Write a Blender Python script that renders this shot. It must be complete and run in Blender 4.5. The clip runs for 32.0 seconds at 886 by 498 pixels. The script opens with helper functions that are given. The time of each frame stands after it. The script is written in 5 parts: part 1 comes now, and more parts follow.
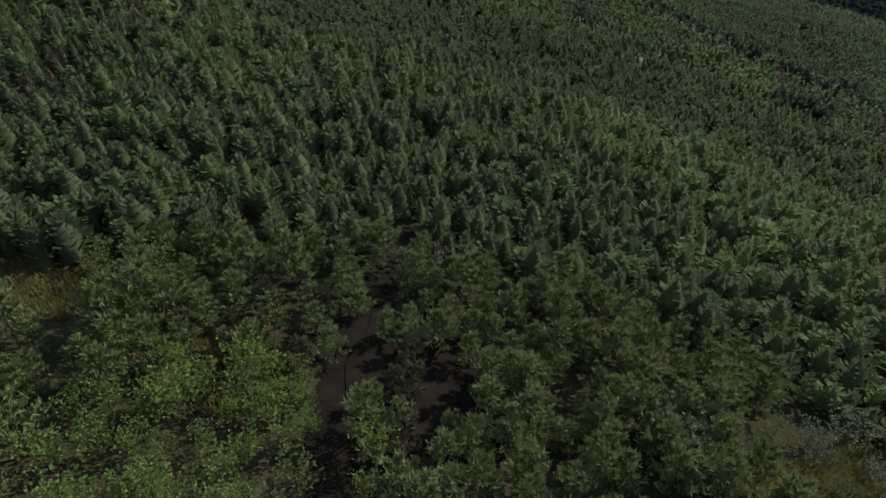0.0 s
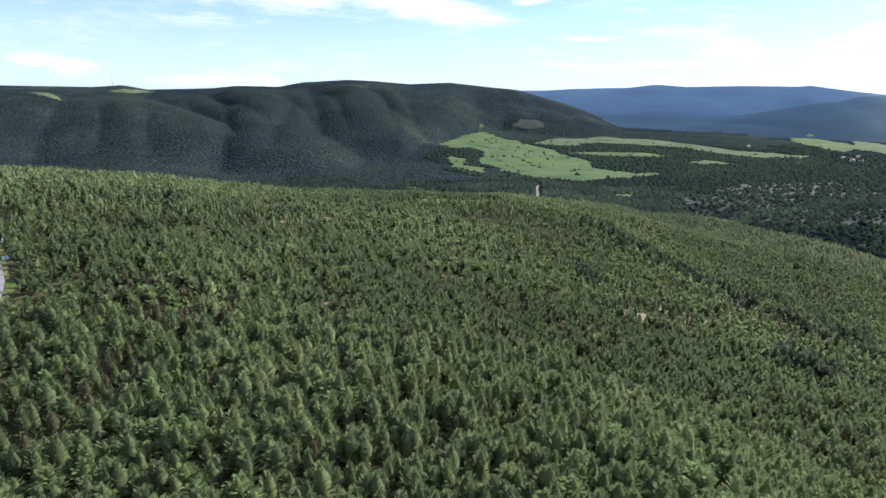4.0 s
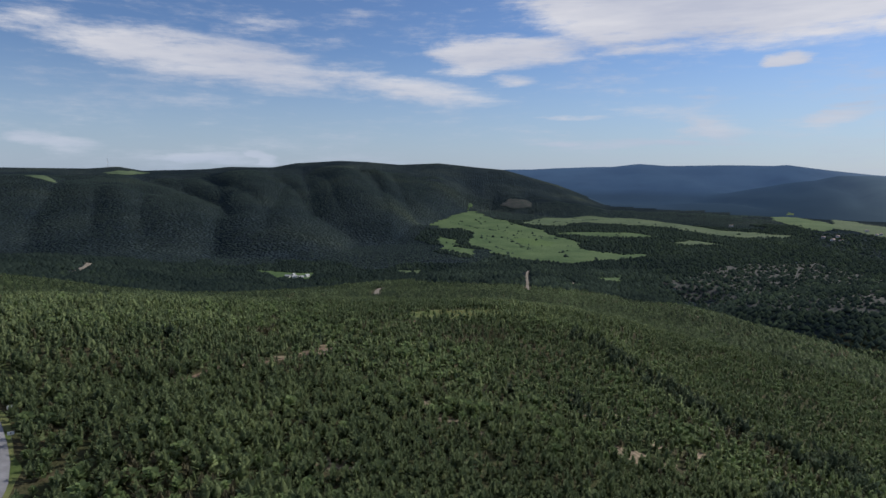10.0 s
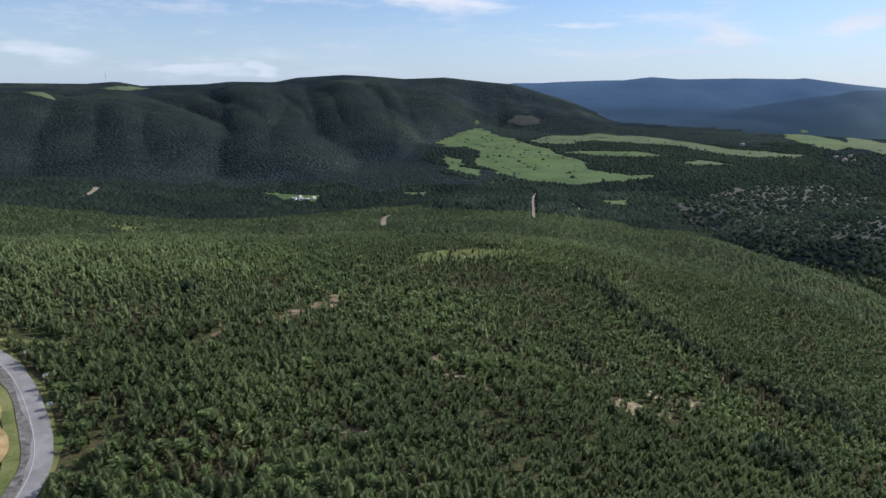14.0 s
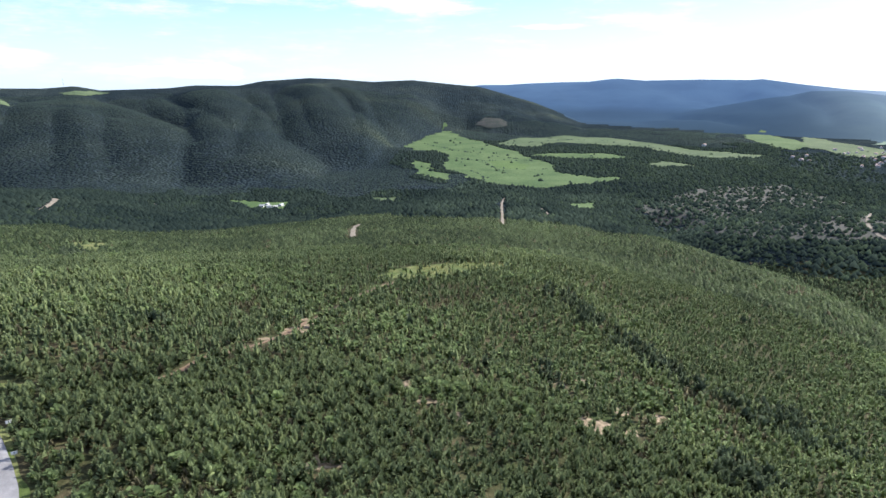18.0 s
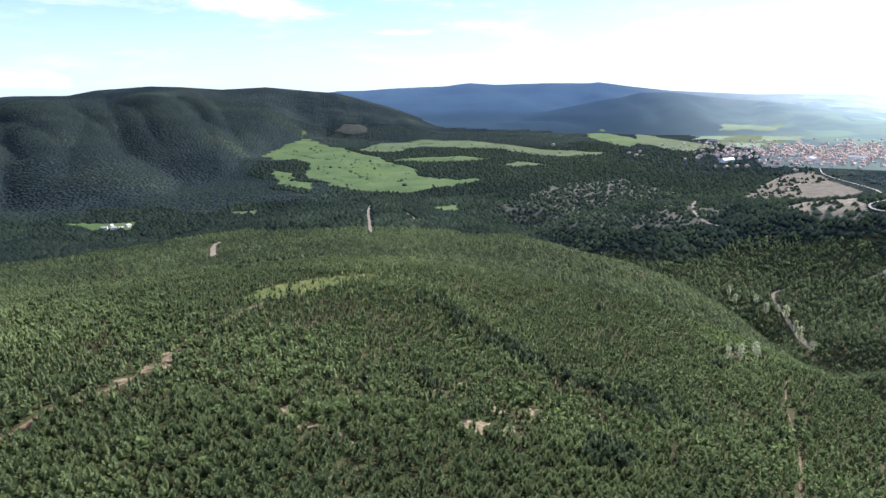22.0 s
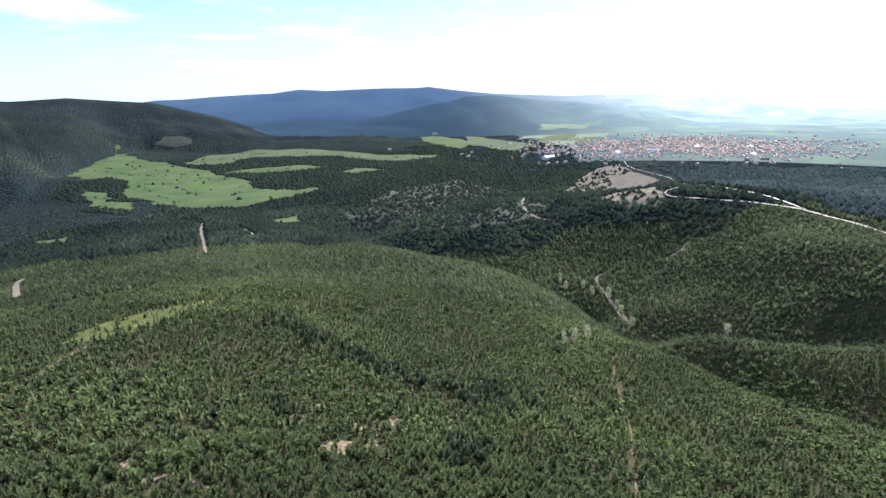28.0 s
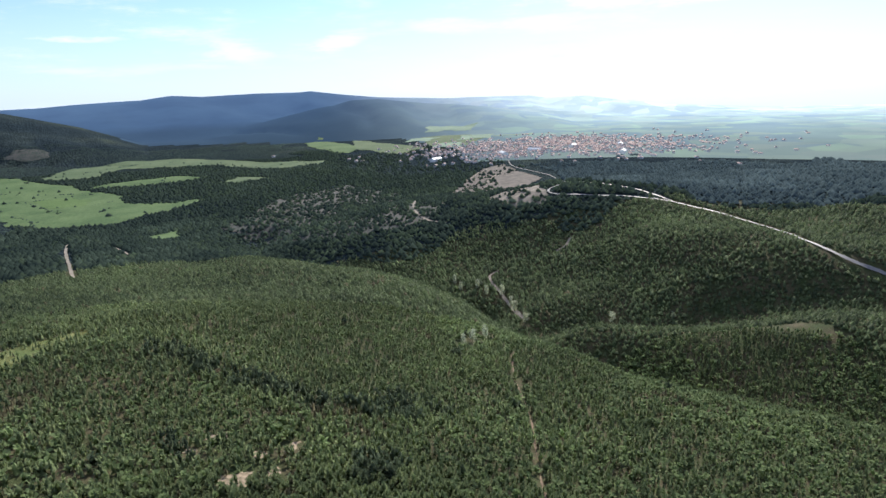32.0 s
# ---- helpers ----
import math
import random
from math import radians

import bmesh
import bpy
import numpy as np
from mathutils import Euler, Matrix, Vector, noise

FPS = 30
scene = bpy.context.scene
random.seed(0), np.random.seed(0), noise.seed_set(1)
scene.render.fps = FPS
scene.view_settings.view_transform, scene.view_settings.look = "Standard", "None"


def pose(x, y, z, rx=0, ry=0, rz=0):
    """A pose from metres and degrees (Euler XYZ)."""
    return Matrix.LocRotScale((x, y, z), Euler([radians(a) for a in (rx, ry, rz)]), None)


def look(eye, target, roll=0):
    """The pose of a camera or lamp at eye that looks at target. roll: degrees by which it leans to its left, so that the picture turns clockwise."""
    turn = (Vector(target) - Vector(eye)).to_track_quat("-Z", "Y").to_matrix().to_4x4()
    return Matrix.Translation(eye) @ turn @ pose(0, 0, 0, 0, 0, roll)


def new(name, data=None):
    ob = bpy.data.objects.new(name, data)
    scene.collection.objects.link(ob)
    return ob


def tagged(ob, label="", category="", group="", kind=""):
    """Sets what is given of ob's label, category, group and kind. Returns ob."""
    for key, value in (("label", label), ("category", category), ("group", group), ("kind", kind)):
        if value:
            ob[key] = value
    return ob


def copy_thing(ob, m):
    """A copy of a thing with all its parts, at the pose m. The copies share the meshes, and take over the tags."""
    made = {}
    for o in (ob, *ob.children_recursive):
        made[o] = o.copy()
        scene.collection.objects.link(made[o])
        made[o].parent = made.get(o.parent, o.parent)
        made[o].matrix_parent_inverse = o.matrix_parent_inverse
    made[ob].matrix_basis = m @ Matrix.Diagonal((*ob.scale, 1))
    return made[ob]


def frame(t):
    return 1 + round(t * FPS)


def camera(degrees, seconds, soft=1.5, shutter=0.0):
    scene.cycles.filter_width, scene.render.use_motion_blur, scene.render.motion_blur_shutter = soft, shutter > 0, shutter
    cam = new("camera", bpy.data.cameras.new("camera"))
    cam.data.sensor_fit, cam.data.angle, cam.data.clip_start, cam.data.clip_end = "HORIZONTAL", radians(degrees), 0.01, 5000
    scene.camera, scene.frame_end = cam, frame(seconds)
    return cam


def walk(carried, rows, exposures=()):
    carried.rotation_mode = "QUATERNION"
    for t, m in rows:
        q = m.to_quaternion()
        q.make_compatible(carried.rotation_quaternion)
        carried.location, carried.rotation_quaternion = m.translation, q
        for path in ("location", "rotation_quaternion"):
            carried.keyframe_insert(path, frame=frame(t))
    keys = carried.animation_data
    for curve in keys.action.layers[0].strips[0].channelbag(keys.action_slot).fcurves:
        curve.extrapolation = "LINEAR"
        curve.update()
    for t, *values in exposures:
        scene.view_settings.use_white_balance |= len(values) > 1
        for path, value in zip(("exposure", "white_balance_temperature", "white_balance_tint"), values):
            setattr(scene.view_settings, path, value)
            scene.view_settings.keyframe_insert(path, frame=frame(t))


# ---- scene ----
# the drone climbs almost straight up and then turns to the right
# rows: seconds, x, y, z, heading to the right, tilt up, roll (degrees)
PATH = [
    (0.0, 2.08, 3.81, 39.25, 1.547, -34.398, 1.362),
    (0.5, 2.65, 3.74, 41.05, 1.252, -34.083, 1.431),
    (1.0, 2.73, 3.45, 42.78, 1.126, -33.403, 1.380),
    (1.5, 2.37, 3.19, 44.71, 0.887, -30.272, 1.299),
    (2.0, 2.32, 2.93, 46.46, 0.331, -26.891, 1.101),
    (2.5, 2.18, 2.70, 48.18, -0.015, -23.568, 0.923),
    (3.0, 2.20, 2.57, 49.96, -0.282, -20.322, 0.865),
    (3.5, 2.13, 2.49, 51.35, -0.386, -17.463, 0.708),
    (4.0, 2.13, 2.35, 52.88, -0.457, -14.656, 0.586),
    (4.5, 2.09, 2.17, 54.51, -0.449, -12.492, 0.468),
    (6.5, 2.04, 1.62, 61.13, -0.054, -7.220, 0.383),
    (7.0, 1.80, 1.38, 62.83, 0.098, -7.254, 0.378),
    (7.5, 1.54, 1.09, 64.50, 0.253, -7.289, 0.394),
    (8.0, 1.20, 0.97, 66.29, 0.397, -7.312, 0.387),
    (8.5, 0.88, 0.99, 68.02, 0.489, -7.339, 0.404),
    (9.0, 0.72, 0.76, 69.89, 0.584, -7.379, 0.419),
    (9.5, 0.50, 0.45, 71.61, 0.624, -7.465, 0.450),
    (10.0, 0.48, 0.46, 73.42, 0.456, -7.648, 0.484),
    (10.5, 0.43, 1.13, 74.94, 0.289, -8.004, 0.450),
    (11.0, 0.38, 1.02, 76.59, 0.323, -8.446, 0.451),
    (11.5, 0.32, 0.84, 78.24, 0.270, -9.438, 0.388),
    (12.0, 0.13, 0.60, 80.19, 0.145, -10.874, 0.439),
    (12.5, 0.04, 0.44, 82.02, 0.046, -12.293, 0.407),
    (13.0, -0.00, 0.09, 84.00, 0.002, -13.691, 0.445),
    (13.5, -0.12, -0.03, 85.84, -0.004, -15.081, 0.419),
    (14.0, -0.21, -0.08, 87.70, -0.032, -15.730, 0.423),
    (14.5, -0.26, -0.17, 89.27, -0.013, -15.711, 0.397),
    (16.5, -0.11, -0.52, 93.85, 0.255, -15.727, 0.394),
    (17.0, -0.22, -0.36, 94.53, 0.608, -15.675, 0.409),
    (17.5, -0.04, -0.26, 95.28, 1.411, -15.642, 0.365),
    (18.0, 0.13, 0.19, 95.80, 2.885, -15.623, 0.159),
    (18.5, 0.10, -0.05, 96.46, 5.288, -15.566, -0.001),
    (19.0, 0.13, -0.13, 97.12, 8.188, -15.497, -0.297),
    (19.5, 0.02, 0.02, 97.59, 10.949, -15.453, -0.519),
    (20.0, -0.02, 0.25, 97.94, 12.792, -15.425, -0.608),
    (20.5, -0.05, 0.15, 98.24, 14.088, -15.389, -0.755),
    (21.0, -0.16, 0.49, 98.22, 14.640, -15.311, -0.688),
    (21.5, -0.26, 0.29, 98.54, 15.226, -15.239, -0.607),
    (22.0, -0.32, 0.29, 98.83, 15.794, -15.197, -0.535),
    (22.5, -0.15, 0.16, 99.21, 16.379, -15.127, -0.539),
    (23.0, -0.39, 0.21, 99.45, 17.086, -15.094, -0.552),
    (23.5, -0.49, 0.33, 99.55, 17.929, -15.059, -0.557),
    (24.0, -0.56, 0.34, 99.82, 18.661, -15.041, -0.572),
    (24.5, -0.41, 0.50, 100.12, 19.714, -15.024, -0.607),
    (26.5, -0.74, 0.10, 101.55, 25.772, -14.978, -0.990),
    (27.0, -0.82, -0.20, 102.01, 27.338, -14.974, -1.133),
    (27.5, -0.83, -0.05, 102.15, 29.098, -14.990, -1.254),
    (28.0, -0.89, -0.29, 102.76, 31.010, -14.999, -1.441),
    (28.5, -0.81, 0.16, 103.15, 32.826, -15.015, -1.573),
    (29.0, -0.55, 0.72, 103.49, 34.686, -15.045, -1.688),
    (29.5, -1.38, 0.92, 103.10, 36.476, -15.009, -1.684),
    (30.0, -1.46, 1.51, 103.56, 37.972, -15.028, -1.850),
    (30.5, -1.13, 1.66, 103.86, 39.076, -15.052, -1.883),
    (31.0, -0.74, 1.69, 104.04, 39.970, -15.052, -1.893),
    (31.5, -0.18, 1.94, 104.44, 40.884, -15.051, -1.998),
    (32.0, 0.12, 2.31, 104.72, 41.513, -15.040, -2.148),
]
cam = camera(72.84, 32.0)


def drone(x, y, z, heading, tilt, roll):
    a, b = radians(heading), radians(tilt)
    ahead = Vector((math.sin(a) * math.cos(b), math.cos(a) * math.cos(b), math.sin(b)))
    eye = Vector((x, y, z))
    return look(eye, eye + ahead, roll)


EXPOSURES = [(0, -0.6), (1, -0.12), (2, 0.18), (3, 0.53), (4, 0.7), (4.5, 0.7), (6.5, 0.38), (8, 0.1), (9, -0.18), (11, -0.58), (12.3, -0.58), (13, -0.26), (14, 0.02), (16.5, 0.6), (18, 0.88), (20, 0.84), (22, 0.8), (28, 0.8), (30, 0.7), (32, 0.52)]
walk(cam, [(row[0], drone(*row[1:])) for row in PATH], EXPOSURES)

# ---- sky, sun ----
SUN_BEARING, SUN_HEIGHT = 62.0, 33.0
world = bpy.data.worlds.new("sky")
scene.world = world
world.use_nodes = True


# clouds: bearing, height, half width, half height in degrees, fall to the right, thickness
CLOUDS = [
    (-22.0, 9.2, 15.0, 2.6, 0.13, 1.0), (-3.0, 7.3, 9.5, 1.5, 0.10, 0.9), (6.0, 10.4, 9.0, 2.0, -0.04, 1.1), (24.0, 14.0, 19.0, 4.6, 0.0, 1.5), (42.0, 15.0, 16.0, 5.0, 0.0, 1.3),
    (6.5, 8.0, 3.0, 0.5, 0.06, 0.7), (29.3, 8.8, 2.2, 0.75, 0.0, 1.1), (24.5, 3.4, 3.2, 1.3, 0.0, 0.8), (18.0, 2.2, 11.0, 0.5, 0.0, 0.7), (33.0, 4.4, 3.5, 0.55, -0.05, 0.8),
    (-32.0, 2.1, 3.2, 0.9, 0.0, 0.7), (-20.0, 0.9, 5.0, 0.8, 0.0, 0.8), (-16.2, 0.9, 1.4, 1.0, 0.0, 1.1), (12.0, 4.9, 4.0, 0.35, 0.0, 0.7), (48.0, 5.0, 14.0, 1.0, 0.0, 0.8), (62.0, 9.0, 16.0, 3.0, 0.0, 0.8),
]


def sky_nodes(tree):
    n, l = tree.nodes, tree.links
    n.clear()
    out, bg = n.new("ShaderNodeOutputWorld"), n.new("ShaderNodeBackground")
    sky = n.new("ShaderNodeTexSky")
    sky.sky_type, sky.sun_disc = "NISHITA", False
    sky.sun_elevation, sky.sun_rotation = radians(SUN_HEIGHT), radians(SUN_BEARING)
    sky.air_density, sky.dust_density, sky.ozone_density, sky.altitude = 1.0, 0.35, 1.6, 500
    co, parts = n.new("ShaderNodeTexCoord"), n.new("ShaderNodeSeparateXYZ")
    l.new(co.outputs["Generated"], parts.inputs[0])

    def calc(op, a, b=None, c=None):
        m = n.new("ShaderNodeMath")
        m.operation = op
        for k, v in enumerate((a, b, c)):
            if isinstance(v, (int, float)):
                m.inputs[k].default_value = v
            elif v is not None:
                l.new(v, m.inputs[k])
        return m.outputs[0]

    def streaks(along, up, scale, detail, rough_):
        """Noise drawn out along the horizon."""
        v = n.new("ShaderNodeCombineXYZ")
        l.new(calc("MULTIPLY", bearing, along), v.inputs[0])
        l.new(calc("MULTIPLY", height, up), v.inputs[1])
        t = n.new("ShaderNodeTexNoise")
        t.inputs["Scale"].default_value, t.inputs["Detail"].default_value, t.inputs["Roughness"].default_value = scale, detail, rough_
        l.new(v.outputs[0], t.inputs["Vector"])
        return t.outputs["Fac"]

    bearing = calc("MULTIPLY", calc("ARCTAN2", parts.outputs["X"], parts.outputs["Y"]), 57.29578)
    height = calc("MULTIPLY", calc("ARCSINE", parts.outputs["Z"]), 57.29578)
    fleece, wisp = streaks(0.10, 0.30, 1.0, 9, 0.62), streaks(0.035, 0.22, 1.0, 7, 0.58)
    ragged_x = calc("MULTIPLY_ADD", fleece, 9.0, calc("ADD", bearing, -4.5))
    ragged_y = calc("MULTIPLY_ADD", wisp, 4.4, calc("ADD", height, -2.2))
    mask = 0.0
    for az, el, wide, tall, slope, dense in CLOUDS:
        u, v = calc("ADD", ragged_x, -az), calc("ADD", ragged_y, -el)
        v = calc("MULTIPLY_ADD", u, slope, v)
        u, v = calc("MULTIPLY", u, 1 / wide), calc("MULTIPLY", v, 1 / tall)
        d = calc("ADD", calc("MULTIPLY", u, u), calc("MULTIPLY", v, v))
        mask = calc("MAXIMUM", calc("MULTIPLY", calc("SUBTRACT", 1.0, d), dense), mask)
    high = n.new("ShaderNodeMapRange")
    high.inputs["From Min"].default_value, high.inputs["From Max"].default_value = 17, 30
    high.inputs["To Max"].default_value = 0.36
    l.new(height, high.inputs[0])
    mask = calc("MAXIMUM", mask, high.outputs[0])
    grain = streaks(0.16, 0.9, 1.0, 10, 0.7)
    mask = calc("ADD", calc("MULTIPLY", mask, 0.85), calc("MULTIPLY_ADD", fleece, 1.6, -0.86))
    mask = calc("ADD", mask, calc("MULTIPLY_ADD", grain, 1.5, -0.66))
    thick = n.new("ShaderNodeMapRange")
    thick.interpolation_type = "SMOOTHSTEP"
    thick.inputs["From Min"].default_value, thick.inputs["From Max"].default_value = -0.05, 0.85
    thick.inputs["To Max"].default_value = 0.92
    l.new(mask, thick.inputs[0])
    tone = n.new("ShaderNodeValToRGB")
    tone.color_ramp.elements[0].position, tone.color_ramp.elements[0].color = 0.40, (7.2, 7.5, 8.8, 1)
    tone.color_ramp.elements[1].position, tone.color_ramp.elements[1].color = 0.62, (10.2, 10.1, 10.6, 1)
    l.new(wisp, tone.inputs[0])
    cloud = n.new("ShaderNodeMix")
    cloud.data_type = "RGBA"
    l.new(tone.outputs["Color"], cloud.inputs["B"])
    l.new(thick.outputs[0], cloud.inputs["Factor"])
    deep = n.new("ShaderNodeMix")
    deep.data_type, deep.blend_type = "RGBA", "MULTIPLY"
    deep.inputs["Factor"].default_value, deep.inputs["B"].default_value = 1.0, (0.80, 0.95, 1.27, 1)
    l.new(sky.outputs[0], deep.inputs["A"])
    l.new(deep.outputs["Result"], cloud.inputs["A"])
    low = n.new("ShaderNodeMapRange")
    low.inputs["From Min"].default_value, low.inputs["From Max"].default_value = -0.02, 0.20
    low.inputs["To Min"].default_value, low.inputs["To Max"].default_value = 0.66, 0.0
    low.interpolation_type = "SMOOTHSTEP"
    l.new(parts.outputs["Z"], low.inputs[0])
    hazy = n.new("ShaderNodeMix")
    hazy.data_type = "RGBA"
    hazy.inputs["B"].default_value = (5.0, 6.4, 8.6, 1)
    l.new(low.outputs[0], hazy.inputs["Factor"])
    l.new(cloud.outputs["Result"], hazy.inputs["A"])
    l.new(hazy.outputs["Result"], bg.inputs["Color"])
    bg.inputs["Strength"].default_value = 0.100
    l.new(bg.outputs[0], out.inputs[0])


sky_nodes(world.node_tree)
sun = new("sun", bpy.data.lights.new("sun", "SUN"))
sun.data.energy, sun.data.angle, sun.data.color = 5.0, radians(0.6), (1.0, 0.94, 0.84)
_b, _h = radians(SUN_BEARING), radians(SUN_HEIGHT)
sun.matrix_world = look((0, 0, 0), (-math.sin(_b) * math.cos(_h), -math.cos(_b) * math.cos(_h), -math.sin(_h)))
sun.location = (300, 100, 400)

# ---- materials ----
def mat(name, rough_=0.9, spec=0.2):
    m = bpy.data.materials.new(name)
    m.use_nodes = True
    n = m.node_tree.nodes
    b = n["Principled BSDF"]
    b.inputs["Roughness"].default_value = rough_
    b.inputs["Specular IOR Level"].default_value = spec
    return m, n, m.node_tree.links, b


def place(n, l, scale=1.0):
    g = n.new("ShaderNodeNewGeometry")
    v = n.new("ShaderNodeVectorMath")
    v.operation = "SCALE"
    v.inputs["Scale"].default_value = scale
    l.new(g.outputs["Position"], v.inputs[0])
    return v.outputs[0]


def noise_tex(n, l, scale, detail=4, rough_=0.55):
    t = n.new("ShaderNodeTexNoise")
    t.inputs["Scale"].default_value, t.inputs["Detail"].default_value, t.inputs["Roughness"].default_value = scale, detail, rough_
    l.new(place(n, l), t.inputs["Vector"])
    return t.outputs["Fac"]


def ramp(n, l, fac, stops):
    r = n.new("ShaderNodeValToRGB")
    e = r.color_ramp.elements
    while len(e) < len(stops):
        e.new(0.5)
    for k, (at, c) in enumerate(stops):
        e[k].position, e[k].color = at, (*c, 1)
    l.new(fac, r.inputs[0])
    return r.outputs["Color"]


def blend(n, l, fac, a, b, how="MIX"):
    m = n.new("ShaderNodeMix")
    m.data_type, m.blend_type = "RGBA", how
    for key, v in (("Factor", fac), ("A", a), ("B", b)):
        if isinstance(v, (int, float)):
            m.inputs[key].default_value = v
        elif isinstance(v, tuple):
            m.inputs[key].default_value = (*v, 1)
        else:
            l.new(v, m.inputs[key])
    return m.outputs["Result"]


def bump(n, l, b, height, strength, dist):
    k = n.new("ShaderNodeBump")
    k.inputs["Strength"].default_value, k.inputs["Distance"].default_value = strength, dist
    l.new(height, k.inputs["Height"])
    l.new(k.outputs[0], b.inputs["Normal"])


def ground_mat():
    m, n, l, b = mat("forest_floor", 0.95, 0.1)
    c = ramp(n, l, noise_tex(n, l, 0.06, 5), [(0.35, (0.044, 0.064, 0.024)), (0.5, (0.062, 0.066, 0.032)), (0.62, (0.092, 0.078, 0.048)), (0.72, (0.086, 0.110, 0.036))])
    c = blend(n, l, 0.6, c, ramp(n, l, noise_tex(n, l, 1.3, 4), [(0.3, (0.35, 0.35, 0.35)), (0.7, (1.0, 1.0, 1.0))]), "MULTIPLY")
    l.new(c, b.inputs["Base Color"])
    bump(n, l, b, noise_tex(n, l, 0.9, 5), 0.7, 0.6)
    return m


def woodland_mat():
    """Closed woods seen from kilometres off, their colour blued to stand in for haze."""
    m, n, l, b = mat("distant_woodland", 1.0, 0.0)
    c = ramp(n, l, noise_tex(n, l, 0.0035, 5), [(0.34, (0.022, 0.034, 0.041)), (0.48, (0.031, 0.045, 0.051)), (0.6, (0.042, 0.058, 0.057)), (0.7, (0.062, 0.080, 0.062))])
    v = n.new("ShaderNodeTexVoronoi")
    v.inputs["Scale"].default_value = 0.13
    l.new(place(n, l), v.inputs["Vector"])
    # darkens the gaps between crowns in the colour itself
    c = blend(n, l, 0.75, c, ramp(n, l, v.outputs["Distance"], [(0.0, (1.1, 1.1, 1.1)), (0.8, (0.6, 0.6, 0.65))]), "MULTIPLY")
    c = blend(n, l, 0.5, c, ramp(n, l, noise_tex(n, l, 0.03, 4), [(0.35, (0.5, 0.5, 0.5)), (0.65, (1.1, 1.1, 1.1))]), "MULTIPLY")
    l.new(c, b.inputs["Base Color"])
    inv = n.new("ShaderNodeMath")
    inv.operation = "SUBTRACT"
    inv.inputs[0].default_value = 1.0
    l.new(v.outputs["Distance"], inv.inputs[1])
    bump(n, l, b, inv.outputs[0], 0.8, 5.0)
    return m


def leaf_mat(name, dark, light, through_=0.3, spec=0.12):
    m, n, l, b = mat(name, 0.75, spec)
    g = n.new("ShaderNodeNewGeometry")
    a = n.new("ShaderNodeAttribute")
    a.attribute_name = "tint"
    o = n.new("ShaderNodeObjectInfo")
    s = n.new("ShaderNodeMath")
    s.operation = "ADD"
    l.new(a.outputs["Fac"], s.inputs[0])
    k = n.new("ShaderNodeMath")
    k.operation = "MULTIPLY_ADD"
    l.new(g.outputs["Random Per Island"], k.inputs[0])
    k.inputs[1].default_value, k.inputs[2].default_value = 0.36, -0.18
    l.new(k.outputs[0], s.inputs[1])
    s2 = n.new("ShaderNodeMath")
    s2.operation = "MULTIPLY_ADD"
    l.new(o.outputs["Random"], s2.inputs[0])
    s2.inputs[1].default_value = 0.22
    l.new(s.outputs[0], s2.inputs[2])
    c = ramp(n, l, s2.outputs[0], [(0.0, dark), (0.55, tuple((p + q) / 2 for p, q in zip(dark, light))), (0.9, light), (1.0, tuple(1.25 * p for p in light))])
    l.new(c, b.inputs["Base Color"])
    t = n.new("ShaderNodeBsdfTranslucent")
    l.new(c, t.inputs["Color"])
    mix = n.new("ShaderNodeMixShader")
    mix.inputs[0].default_value = through_
    l.new(b.outputs[0], mix.inputs[1])
    l.new(t.outputs[0], mix.inputs[2])
    l.new(mix.outputs[0], n["Material Output"].inputs[0])
    return m


def bark_mat(name, colour):
    m, n, l, b = mat(name, 0.95, 0.1)
    c = ramp(n, l, noise_tex(n, l, 9, 5), [(0.3, tuple(0.5 * p for p in colour)), (0.7, colour)])
    l.new(c, b.inputs["Base Color"])
    bump(n, l, b, noise_tex(n, l, 25, 3), 0.5, 0.02)
    return m


